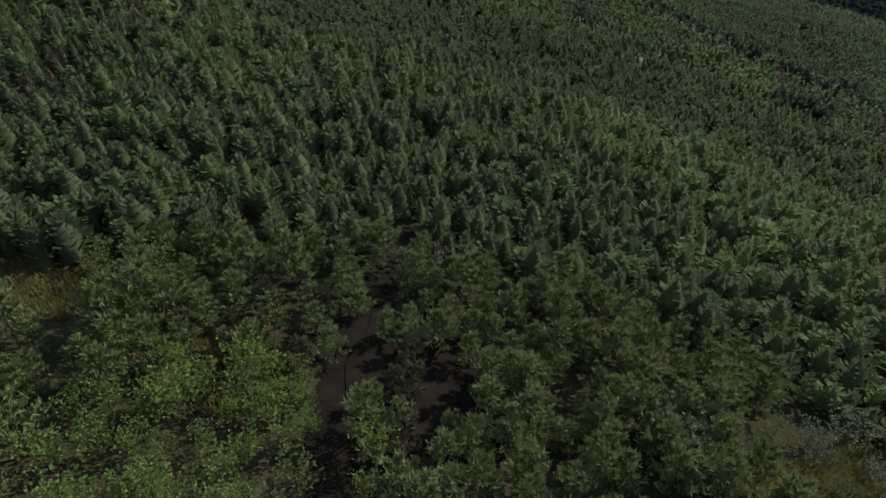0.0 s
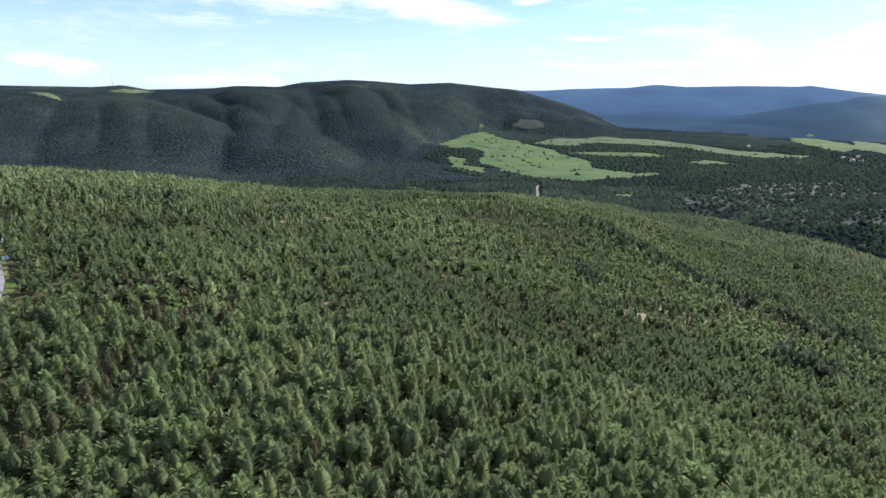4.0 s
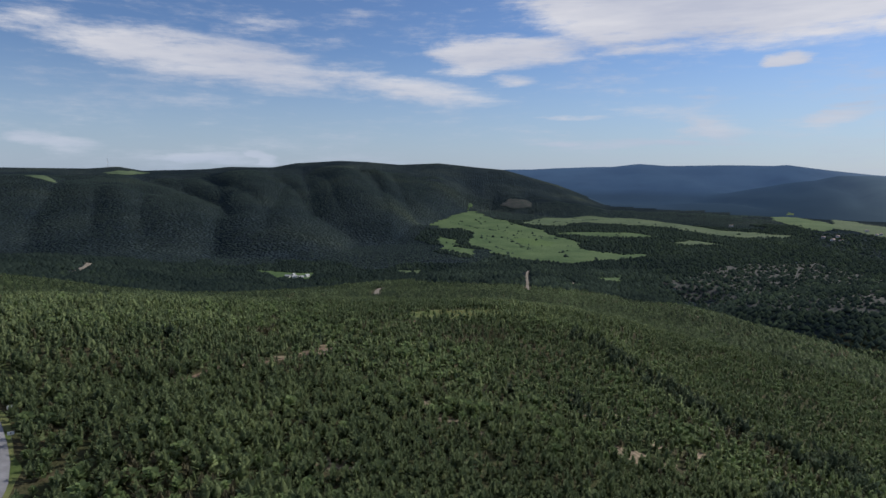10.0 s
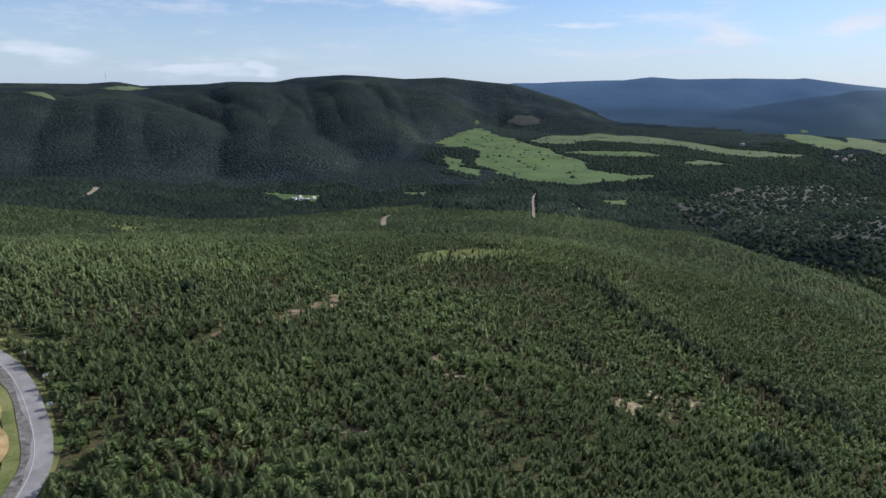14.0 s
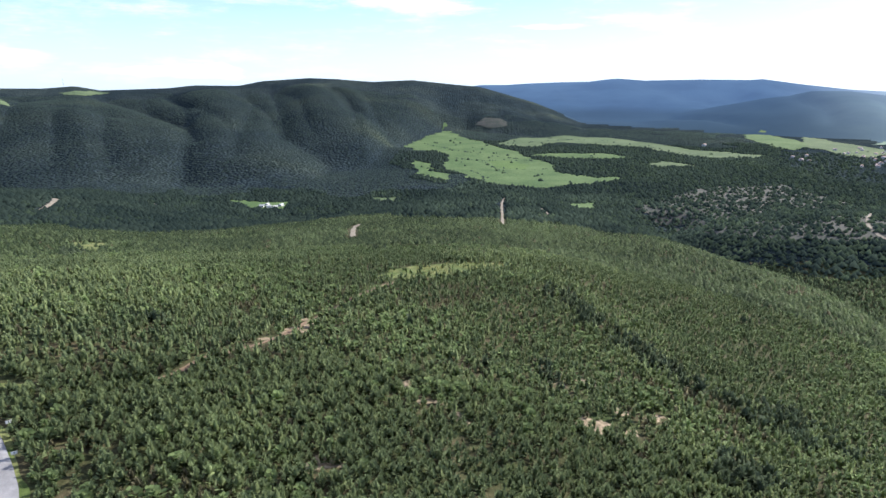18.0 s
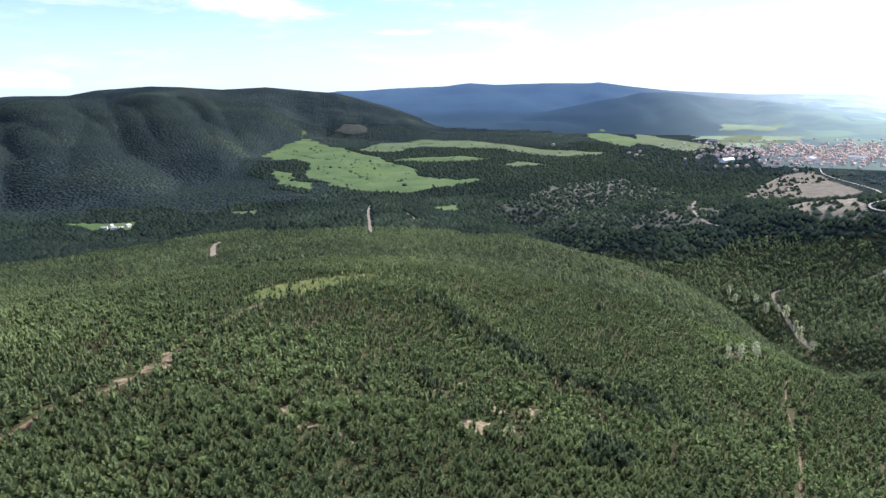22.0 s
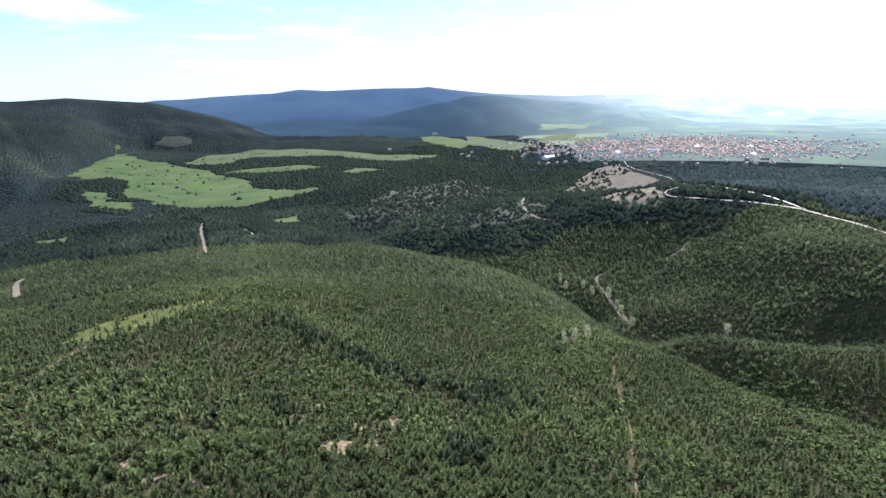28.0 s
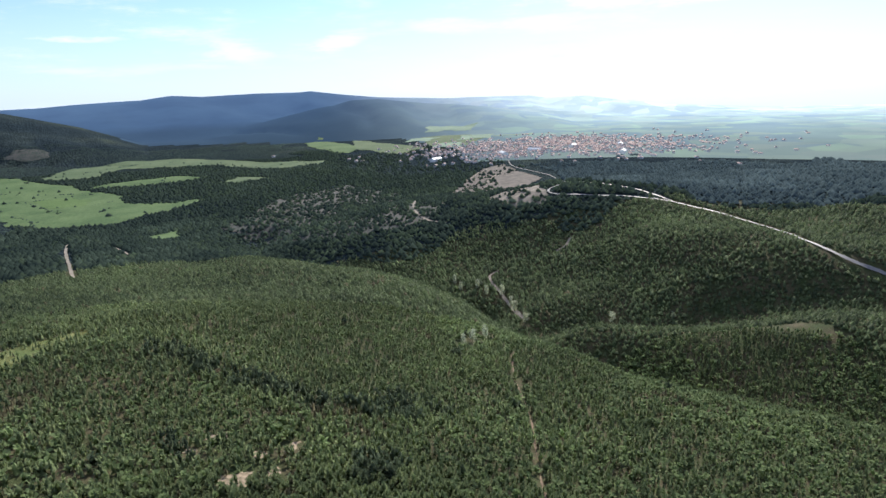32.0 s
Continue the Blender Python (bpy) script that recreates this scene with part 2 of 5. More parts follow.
def distance_mat():
    """The farthest ranges and the plain, a backdrop whose emission stands in for the bright haze before it."""
    m, n, l, b = mat("far_backdrop", 1.0, 0.0)
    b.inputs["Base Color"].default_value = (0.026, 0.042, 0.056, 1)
    g = n.new("ShaderNodeNewGeometry")
    far = n.new("ShaderNodeVectorMath")
    far.operation = "LENGTH"
    l.new(g.outputs["Position"], far.inputs[0])
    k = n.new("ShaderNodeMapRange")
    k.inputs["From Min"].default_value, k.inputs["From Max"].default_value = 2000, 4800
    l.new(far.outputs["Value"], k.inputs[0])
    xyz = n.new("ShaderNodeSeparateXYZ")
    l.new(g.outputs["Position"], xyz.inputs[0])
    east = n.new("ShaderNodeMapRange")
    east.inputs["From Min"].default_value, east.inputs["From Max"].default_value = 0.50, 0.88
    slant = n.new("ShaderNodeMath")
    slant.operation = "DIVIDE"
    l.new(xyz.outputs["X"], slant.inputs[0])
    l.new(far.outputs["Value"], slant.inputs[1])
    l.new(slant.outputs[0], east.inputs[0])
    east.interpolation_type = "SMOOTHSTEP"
    # painted haze: emission grows with distance and towards the east
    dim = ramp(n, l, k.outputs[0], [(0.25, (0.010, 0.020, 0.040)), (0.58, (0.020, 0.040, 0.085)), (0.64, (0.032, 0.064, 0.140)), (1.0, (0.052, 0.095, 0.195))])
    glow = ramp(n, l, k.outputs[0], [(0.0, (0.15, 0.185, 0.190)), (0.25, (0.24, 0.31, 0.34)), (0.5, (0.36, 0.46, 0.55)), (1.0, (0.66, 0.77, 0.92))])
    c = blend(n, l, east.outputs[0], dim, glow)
    c = blend(n, l, 0.5, c, ramp(n, l, noise_tex(n, l, 0.0028, 6, 0.6), [(0.38, (0.66, 0.69, 0.76)), (0.52, (0.97, 0.98, 0.98)), (0.65, (1.16, 1.16, 1.1))]), "MULTIPLY")
    parcels = n.new("ShaderNodeTexVoronoi")
    parcels.inputs["Scale"].default_value = 0.009
    l.new(place(n, l), parcels.inputs["Vector"])
    split = n.new("ShaderNodeSeparateColor")
    l.new(parcels.outputs["Color"], split.inputs[0])
    fields = ramp(n, l, split.outputs[0], [(0.2, (0.86, 0.93, 0.98)), (0.5, (1.0, 1.06, 0.92)), (0.75, (1.16, 1.12, 0.98)), (0.95, (1.22, 1.34, 1.0))])
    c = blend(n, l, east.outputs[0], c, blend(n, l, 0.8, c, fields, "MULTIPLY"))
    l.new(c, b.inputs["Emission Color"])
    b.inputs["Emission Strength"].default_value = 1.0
    return m


GROUND, WOODLAND, DISTANCE = ground_mat(), woodland_mat(), distance_mat()
PINE = leaf_mat("pine_needles", (0.106, 0.142, 0.074), (0.206, 0.256, 0.122), 0.5)
NEAR_NEEDLES = leaf_mat("close_pine_needles", (0.076, 0.102, 0.046), (0.190, 0.230, 0.096), 0.3)
NEAR_LEAVES = leaf_mat("close_broad_leaves", (0.090, 0.120, 0.048), (0.220, 0.270, 0.105), 0.3)
HILL_PINE = leaf_mat("hill_needles", (0.050, 0.074, 0.043), (0.112, 0.148, 0.075), 0.5)
HILL_BROAD = leaf_mat("hill_leaves", (0.062, 0.094, 0.046), (0.128, 0.174, 0.080), 0.5)
BROAD = leaf_mat("broad_leaves", (0.112, 0.158, 0.068), (0.212, 0.284, 0.120), 0.5)
LIME = leaf_mat("fresh_leaves", (0.120, 0.180, 0.055), (0.240, 0.330, 0.105), 0.4)
DARK_PINE = leaf_mat("old_pine_needles", (0.050, 0.072, 0.046), (0.100, 0.130, 0.074), 0.45)
# the blue in the far and vale tones stands in for haze
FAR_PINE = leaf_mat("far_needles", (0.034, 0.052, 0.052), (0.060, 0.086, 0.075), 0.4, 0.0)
# paler and bluer than other woods: haze put into the leaf colour
PLATEAU_PINE = leaf_mat("haze_blued_plateau_needles", (0.076, 0.112, 0.124), (0.108, 0.150, 0.158), 0.5, 0.0)
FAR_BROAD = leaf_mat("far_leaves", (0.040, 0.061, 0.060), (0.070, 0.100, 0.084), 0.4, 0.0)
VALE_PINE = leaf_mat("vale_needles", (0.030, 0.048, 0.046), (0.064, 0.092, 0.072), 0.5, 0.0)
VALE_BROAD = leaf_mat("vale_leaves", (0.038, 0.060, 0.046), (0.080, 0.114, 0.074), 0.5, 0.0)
DRY = leaf_mat("dry_needles", (0.088, 0.086, 0.050), (0.165, 0.152, 0.092), 0.4)
STRAW = leaf_mat("dry_grass_blades", (0.13, 0.14, 0.045), (0.33, 0.31, 0.13), 0.4)
PALE_LEAF = leaf_mat("pale_poplar_leaves", (0.40, 0.45, 0.32), (0.58, 0.62, 0.48), 0.6)
SILVER = leaf_mat("silvery_leaves", (0.12, 0.15, 0.085), (0.30, 0.34, 0.21), 0.25)


def grass_mat(name, low, high, scale=0.012, rows=0.0):
    m, n, l, b = mat(name, 0.95, 0.1)
    c = ramp(n, l, noise_tex(n, l, scale, 6, 0.6), [(0.36, low), (0.64, high)])
    c = blend(n, l, 0.5, c, ramp(n, l, noise_tex(n, l, scale * 14, 4), [(0.35, (0.6, 0.6, 0.6)), (0.65, (1.1, 1.1, 1.1))]), "MULTIPLY")
    l.new(c, b.inputs["Base Color"])
    bump(n, l, b, noise_tex(n, l, scale * 40, 3), 0.5, 0.3)
    return m


def dirt_mat(name, low, high, scale=0.5):
    m, n, l, b = mat(name, 0.95, 0.15)
    c = ramp(n, l, noise_tex(n, l, scale, 6, 0.65), [(0.32, low), (0.5, tuple((p + q) / 2 for p, q in zip(low, high))), (0.66, high)])
    l.new(c, b.inputs["Base Color"])
    bump(n, l, b, noise_tex(n, l, scale * 5, 4), 0.6, 0.15)
    return m


def plain_mat(name, colour, rough_=0.7, spec=0.3, grain=3.0):
    m, n, l, b = mat(name, rough_, spec)
    c = ramp(n, l, noise_tex(n, l, grain, 4), [(0.3, tuple(0.8 * p for p in colour)), (0.7, colour)])
    l.new(c, b.inputs["Base Color"])
    return m


PASTURE = grass_mat("pasture_grass", (0.064, 0.110, 0.045), (0.100, 0.150, 0.064))
BRIGHT_PASTURE = grass_mat("lush_grass", (0.068, 0.122, 0.040), (0.096, 0.150, 0.054))
PALE_PASTURE = grass_mat("pale_pasture_grass", (0.074, 0.112, 0.058), (0.112, 0.150, 0.080))
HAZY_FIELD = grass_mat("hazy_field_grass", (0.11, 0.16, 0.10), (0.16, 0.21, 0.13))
# faint blue emission on the grass imitates haze over these fields
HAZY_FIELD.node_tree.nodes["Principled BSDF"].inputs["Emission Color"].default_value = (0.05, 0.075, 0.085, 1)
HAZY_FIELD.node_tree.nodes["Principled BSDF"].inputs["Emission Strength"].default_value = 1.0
CLEARING = grass_mat("clearing_grass", (0.078, 0.112, 0.036), (0.185, 0.195, 0.085), 0.12)
SOIL = dirt_mat("sandy_soil", (0.11, 0.080, 0.058), (0.21, 0.150, 0.108))
ROCK = dirt_mat("pale_rock", (0.10, 0.085, 0.055), (0.34, 0.27, 0.195), 0.8)
BROWN = dirt_mat("brown_hillside", (0.075, 0.072, 0.060), (0.150, 0.128, 0.114), 0.05)
SCRUB_GROUND = dirt_mat("grey_scrub_ground", (0.046, 0.056, 0.050), (0.088, 0.086, 0.078), 0.03)
DIRT = dirt_mat("dirt_track", (0.14, 0.12, 0.095), (0.28, 0.25, 0.21), 0.3)
STONY = dirt_mat("stony_ground", (0.095, 0.09, 0.075), (0.24, 0.21, 0.175), 0.08)
ASPHALT = dirt_mat("weathered_asphalt", (0.17, 0.17, 0.18), (0.27, 0.27, 0.285), 0.25)
TARMAC = dirt_mat("far_tarmac", (0.13, 0.13, 0.135), (0.20, 0.20, 0.20), 0.1)
TARMAC.node_tree.nodes["Principled BSDF"].inputs["Roughness"].default_value = 0.6
# dark soil taken down to near black to stand in for deep shade
SHADED_SOIL = dirt_mat("shaded_woodland_soil", (0.009, 0.008, 0.006), (0.026, 0.021, 0.015), 0.6)
SAND = dirt_mat("orange_sand", (0.20, 0.15, 0.075), (0.42, 0.31, 0.17), 0.35)
PATCHED = dirt_mat("patched_asphalt", (0.055, 0.053, 0.052), (0.20, 0.195, 0.195), 0.9)
WHITE = plain_mat("white_paint", (0.78, 0.78, 0.76), 0.6)
WORN_LINE = plain_mat("worn_road_paint", (0.46, 0.46, 0.45), 0.8, 0.2, 1.2)
PLASTER = plain_mat("white_plaster", (0.64, 0.62, 0.60), 0.9)
# tile red greyed and lightened, with haze put into the colour
TILES = plain_mat("haze_paled_red_tiles", (0.38, 0.28, 0.255), 0.85)
GLASS = plain_mat("dark_window", (0.05, 0.06, 0.08), 0.2, 0.5)
METAL = plain_mat("grey_metal", (0.45, 0.46, 0.47), 0.4, 0.5)
BARK = bark_mat("pine_bark", (0.17, 0.13, 0.10))

# ---- the lie of the land: landforms near by as x, y, breadth, height; ranges further off ----
LANDFORMS = [
    (-20, 20, 70, -8),  # landing place
    (-60, 120, 70, 17),  # camp hill
    (10, 200, 70, -7),  # brow
    (-120, 220, 90, 23),  # road shoulder
    (90, 140, 70, -21),  # east brow
    (30, 310, 80, 8),  # clearing top
    (170, 240, 80, -44),  # east slope
    (-30, 450, 110, -22),  # saddle
    (-40, 600, 110, -52),  # hook hill
    (110, 740, 110, -65),  # cutting foot
    (120, 900, 120, -76),  # cutting hill
    (-240, 420, 120, -22),  # west hollow
    (-450, 740, 160, -78),  # west hill
    (-480, 330, 200, 25),  # west shoulder
    (270, 560, 90, -79),  # east crest
    (330, 470, 80, -72),  # east nose
    (-180, 20, 120, 50),  # road hill
    (0, -280, 200, 34),  # back hill
    (280, -80, 130, -70),  # south gully
    (240, 120, 80, -48),  # strip slope
    (390, 200, 80, -101),  # gully
    (430, 310, 80, -111),  # stream bend
    (500, 480, 90, -138),  # stream
    (600, 740, 110, -54),  # knoll
    (700, 510, 90, -10),  # hairpin hill
    (640, 250, 80, -52),  # glint slope
    (860, 180, 180, -28),  # east plateau
    (-260, 1080, 170, -151),  # river flat
    (-210, 640, 110, -91),  # hollow
    (-820, 860, 260, -52),  # far west hill
    (930, 860, 230, -104),  # pasture hill
    (430, 900, 170, -137),  # river field
    (560, 120, 80, -49),  # road bench
    (1000, 520, 180, -40),  # dark plateau
    (200, 430, 90, -40),  # crest slope
]


def lattice(i, j, seed):
    n = (i * 374761393 + j * 668265263 + seed * 974634777) & 0x7FFFFFFF
    n = ((n ^ (n >> 13)) * 1274126177) & 0x7FFFFFFF
    return ((n ^ (n >> 16)) & 0xFFFF) / 32767.5 - 1.0


def rough(x, y, size, seed=0, octaves=3):
    """Smooth noise from -1 to 1 over a plan, with a largest wave of that size in metres."""
    total, amp = 0.0, 1.0
    for k in range(octaves):
        u, v = np.asarray(x, float) / size, np.asarray(y, float) / size
        i, j = np.floor(u).astype(np.int64), np.floor(v).astype(np.int64)
        a, b = u - i, v - j
        a, b = a * a * (3 - 2 * a), b * b * (3 - 2 * b)
        s = seed + 17 * k
        low = lattice(i, j, s) * (1 - a) + lattice(i + 1, j, s) * a
        high = lattice(i, j + 1, s) * (1 - a) + lattice(i + 1, j + 1, s) * a
        total = total + amp * (low * (1 - b) + high * b)
        amp, size = amp * 0.5, size * 0.5
    return total


def step(a, b, v):
    t = np.clip((v - a) / (b - a), 0, 1)
    return t * t * (3 - 2 * t)


# bearing in degrees from +y to the right, then the skyline's angle, or a foot's distance
MASSIF_SKY = ([-180, -60, -35, -30, -27.8, -26, -21, -19, -15.3, -13.3, -9.3, -6.8, -3.7, 0, 3.6, 6.2, 8.7, 11.2, 16, 22, 30, 180],
              [-.6, -.5, -.56, -.6, -.42, -.76, -.6, -.37, -.4, 0, .27, .19, -.04, .14, -.19, -.4, -1.1, -1.8, -3.6, -5.6, -7, -7])
MASSIF_FOOT = ([-180, -60, -36, -20, -10, -4.5, -1.5, 0.5, 2.5, 5, 10, 16, 22, 28, 180], [1300, 1300, 1300, 1330, 1420, 1620, 2020, 2300, 2560, 2650, 2420, 2250, 2150, 2600, 2600])
DOME_SKY = ([-180, 14, 20, 25, 30, 33.6, 36, 38, 42, 46, 50, 58, 70, 180], [-6, -4.5, -3.4, -2.3, -1.2, -.55, -.5, -.65, -1.2, -1.6, -2.2, -2.9, -3.2, -3.2])
FAR_SKY = ([-180, 4, 6.4, 8.7, 11, 14, 16, 18.3, 20.8, 25, 29, 30, 33, 36, 42, 50, 51.7, 55, 58, 63, 67, 72, 78, 90, 180],
           [-2, -.6, -.3, -.28, -.12, 0, .04, .32, .17, .27, .22, .3, -.1, -.45, -.8, -.8, -1.08, -1.0, -1.45, -1.95, -2.2, -2.42, -2.6, -2.7, -2.2])
EYE = 95.0


def mountain(r, az, floor, sky, crest, foot, x, y, fold, seed, deep):
    """A range round the valley: from its foot up to its crest, cut into spurs and gullies."""
    top = EYE + crest * np.tan(np.radians(np.interp(az, *sky)))
    t = np.clip((r - foot) / (crest - foot), 0, 1.25)
    u = np.minimum(t, 1)
    bend = 2.2 * rough(x, y, 900, seed + 3, 2) + 7 * u
    across = (az + bend) * crest / 57.3 / fold
    spur = 0.9 * np.tanh(np.abs(rough(across, r / (fold * 9), 1.0, seed, 2)) * 1.5) + 0.10 * rough(x, y, 130, seed + 8, 2)
    shape = u ** 0.8
    z = floor + (top - floor) * shape + deep * (spur - 0.7) * np.sin(np.pi * u ** 1.2) * step(0.05, 0.3, u)
    return np.where(t > 1, z - (t - 1) * crest * 0.12, z)


def off_line(x, y, line):
    """The distance of places of the plan from a line through the given ones."""
    best = np.full(np.shape(x), 1e9)
    for (ax, ay), (bx, by) in zip(line, line[1:]):
        t = np.clip(((x - ax) * (bx - ax) + (y - ay) * (by - ay)) / ((bx - ax) ** 2 + (by - ay) ** 2), 0, 1)
        best = np.minimum(best, np.hypot(x - ax - t * (bx - ax), y - ay - t * (by - ay)))
    return best


# folds in the ground: how much up or down, how broad, and the line
FOLDS = [
    (-26, 48, [(440, 1000), (395, 860), (378, 726), (385, 600), (405, 520), (425, 430)]),
    (7, 42, [(266, 862), (285, 722), (262, 560), (285, 480), (312, 390), (318, 305), (290, 225)]),
    (-17, 30, [(425, 430), (398, 360), (352, 262), (342, 180), (350, 100), (372, 20), (390, -80)]),
    (14, 32, [(392, 268), (402, 205), (428, 140), (452, 60), (470, -40)]),
    (-16, 32, [(425, 330), (452, 258), (490, 196), (515, 130), (535, 40), (550, -60)]),
    (9, 40, [(560, 400), (575, 290), (580, 200), (585, 120)]),
]


# gullies and spurs of the mountain's face: how much down or up, how broad, and the line
GULLIES = [
    (-44, 75, [(-1287, 2629), (-954, 2276), (-747, 2015), (-593, 1601), (-499, 1314)]),
    (-44, 75, [(-708, 3102), (-526, 2404), (-371, 1806), (-215, 1574), (-88, 1409)]),
    (-30, 60, [(-383, 2873), (-230, 2352), (-109, 2092)]),
    (-34, 70, [(-1456, 2393), (-1069, 1583), (-834, 1178)]),
    (-30, 60, [(36, 2943), (168, 2891)]),
    (46, 130, [(-1420, 2120), (-1035, 1900), (-811, 1770), (-640, 1540)]),
    (-20, 45, [(-1180, 2080), (-980, 1720), (-830, 1420)]),
    (-18, 40, [(-960, 1960), (-800, 1600), (-690, 1400)]),
    (-24, 60, [(-1240, 2180), (-1000, 2040), (-800, 2000)]),
    (34, 85, [(-939, 2980), (-726, 2284), (-511, 1740), (-366, 1462)]),
    (28, 80, [(-518, 3060), (-325, 2193), (-143, 1784)]),
    (-30, 60, [(-250, 2950), (-122, 2189), (-48, 1985)]),
    (22, 60, [(-290, 2800), (-160, 2250), (-70, 1900)]),
    (-22, 45, [(-1010, 2640), (-855, 2350), (-700, 1960), (-573, 1640)]),
    (-20, 45, [(-640, 2500), (-560, 2120), (-500, 1760), (-440, 1500)]),
]


def land(x, y):
    """The ground's height at places of the plan."""
    x, y = np.asarray(x, float), np.asarray(y, float)
    r, az = np.hypot(x, y), np.degrees(np.arctan2(x, y))
    up, weight = 0.0, 0.0
    for cx, cy, breadth, height in LANDFORMS:
        g = np.exp(-((x - cx) ** 2 + (y - cy) ** 2) / (2 * breadth**2)) + 1e-9
        up, weight = up + g * height, weight + g
    near = up / weight + 1.6 * rough(x, y, 60, 5, 2)
    for amount, breadth, line in FOLDS:
        near = near + amount * np.exp(-((off_line(x, y, line) / breadth) ** 2))
    floor = -128 + 20 * step(1500, 2700, r) * (1 - step(2800, 4500, r) * 0.5) + 3 * rough(x, y, 400, 9, 2) + 14 * step(30, 60, az) * step(1000, 2000, r)
    far = floor
    foot = np.interp(az, *MASSIF_FOOT) + 90 * rough(x, y, 500, 21, 2)
    far = np.maximum(far, mountain(r, az, floor, MASSIF_SKY, 3300, foot, x, y, 230, 31, 16))
    for amount, breadth, line in GULLIES:
        d = off_line(x, y, line) / breadth
        cut = 0.62 * np.exp(-np.sqrt(d * d + 0.02) * 1.7) if amount < 0 else 0.7 * np.exp(-((d / 1.4) ** 2))
        far = far + amount * cut * step(1250, 1480, r) * (1 - step(2700, 3250, r))
    far = np.maximum(far, mountain(r, az, floor, DOME_SKY, 3700, 2750, x, y, 420, 47, 48))
    far = np.maximum(far, mountain(r, az, floor, FAR_SKY, 4650, 3500, x, y, 480, 53, 60))
    w = step(1050, 1450, r)
    return near * (1 - w) + far * w


# ---- one sheet of ground out to the skyline ----
def raw_mesh(name, verts, tris, materials, slots=None, tint=None, soft=False):
    """A mesh from arrays of places and of corners of triangles or quads."""
    verts, tris = np.asarray(verts, np.float32), np.asarray(tris, np.int32)
    me = bpy.data.meshes.new(name)
    k = tris.shape[1]
    me.vertices.add(len(verts))
    me.vertices.foreach_set("co", verts.ravel())
    me.loops.add(tris.size)
    me.loops.foreach_set("vertex_index", tris.ravel())
    me.polygons.add(len(tris))
    me.polygons.foreach_set("loop_start", np.arange(0, tris.size, k, dtype=np.int32))
    for m in materials:
        me.materials.append(m)
    if slots is not None:
        me.polygons.foreach_set("material_index", np.asarray(slots, np.int32))
    if tint is not None:
        at = me.attributes.new("tint", "FLOAT", "POINT")
        at.data.foreach_set("value", np.asarray(tint, np.float32))
    if soft:
        me.polygons.foreach_set("use_smooth", np.ones(len(tris), bool))
    me.update(calc_edges=True)
    me.validate()
    return me


BACK_EDGE = ([-50, 8, 26, 37, 43, 44, 140, 141, 310], [3420, 3420, 2720, 2720, 2100, 1790, 1790, 3420, 3420])


def ground_sheet():
    az = np.concatenate([np.arange(-50, 88, 0.4), np.arange(88, 310, 3.0)])
    rings = np.concatenate([[1.5], np.geomspace(4, 4880, 270)])
    a, r = np.meshgrid(np.radians(az), rings)
    x, y = r * np.sin(a), r * np.cos(a)
    z = land(x, y)
    nr, na = x.shape
    v = np.stack([x, y, z], -1).reshape(-1, 3)
    i = np.arange(nr - 1)[:, None] * na
    j = np.arange(na)[None]
    k = (j + 1) % na
    q = np.stack([i + j, i + na + j, i + na + k, i + k], -1).reshape(-1, 4)[:, ::-1]
    ring, bearing = np.repeat(rings[:-1], na), np.tile(az, nr - 1)
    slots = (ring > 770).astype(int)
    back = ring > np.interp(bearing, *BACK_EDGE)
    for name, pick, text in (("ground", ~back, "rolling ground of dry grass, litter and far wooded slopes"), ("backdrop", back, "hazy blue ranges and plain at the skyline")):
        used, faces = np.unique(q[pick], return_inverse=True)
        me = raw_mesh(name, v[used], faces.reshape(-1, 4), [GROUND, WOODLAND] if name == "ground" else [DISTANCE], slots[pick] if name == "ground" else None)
        me.polygons.foreach_set("use_smooth", np.ones(len(me.polygons), bool))
        tagged(new(name, me), text, name, kind="structure")


ground_sheet()


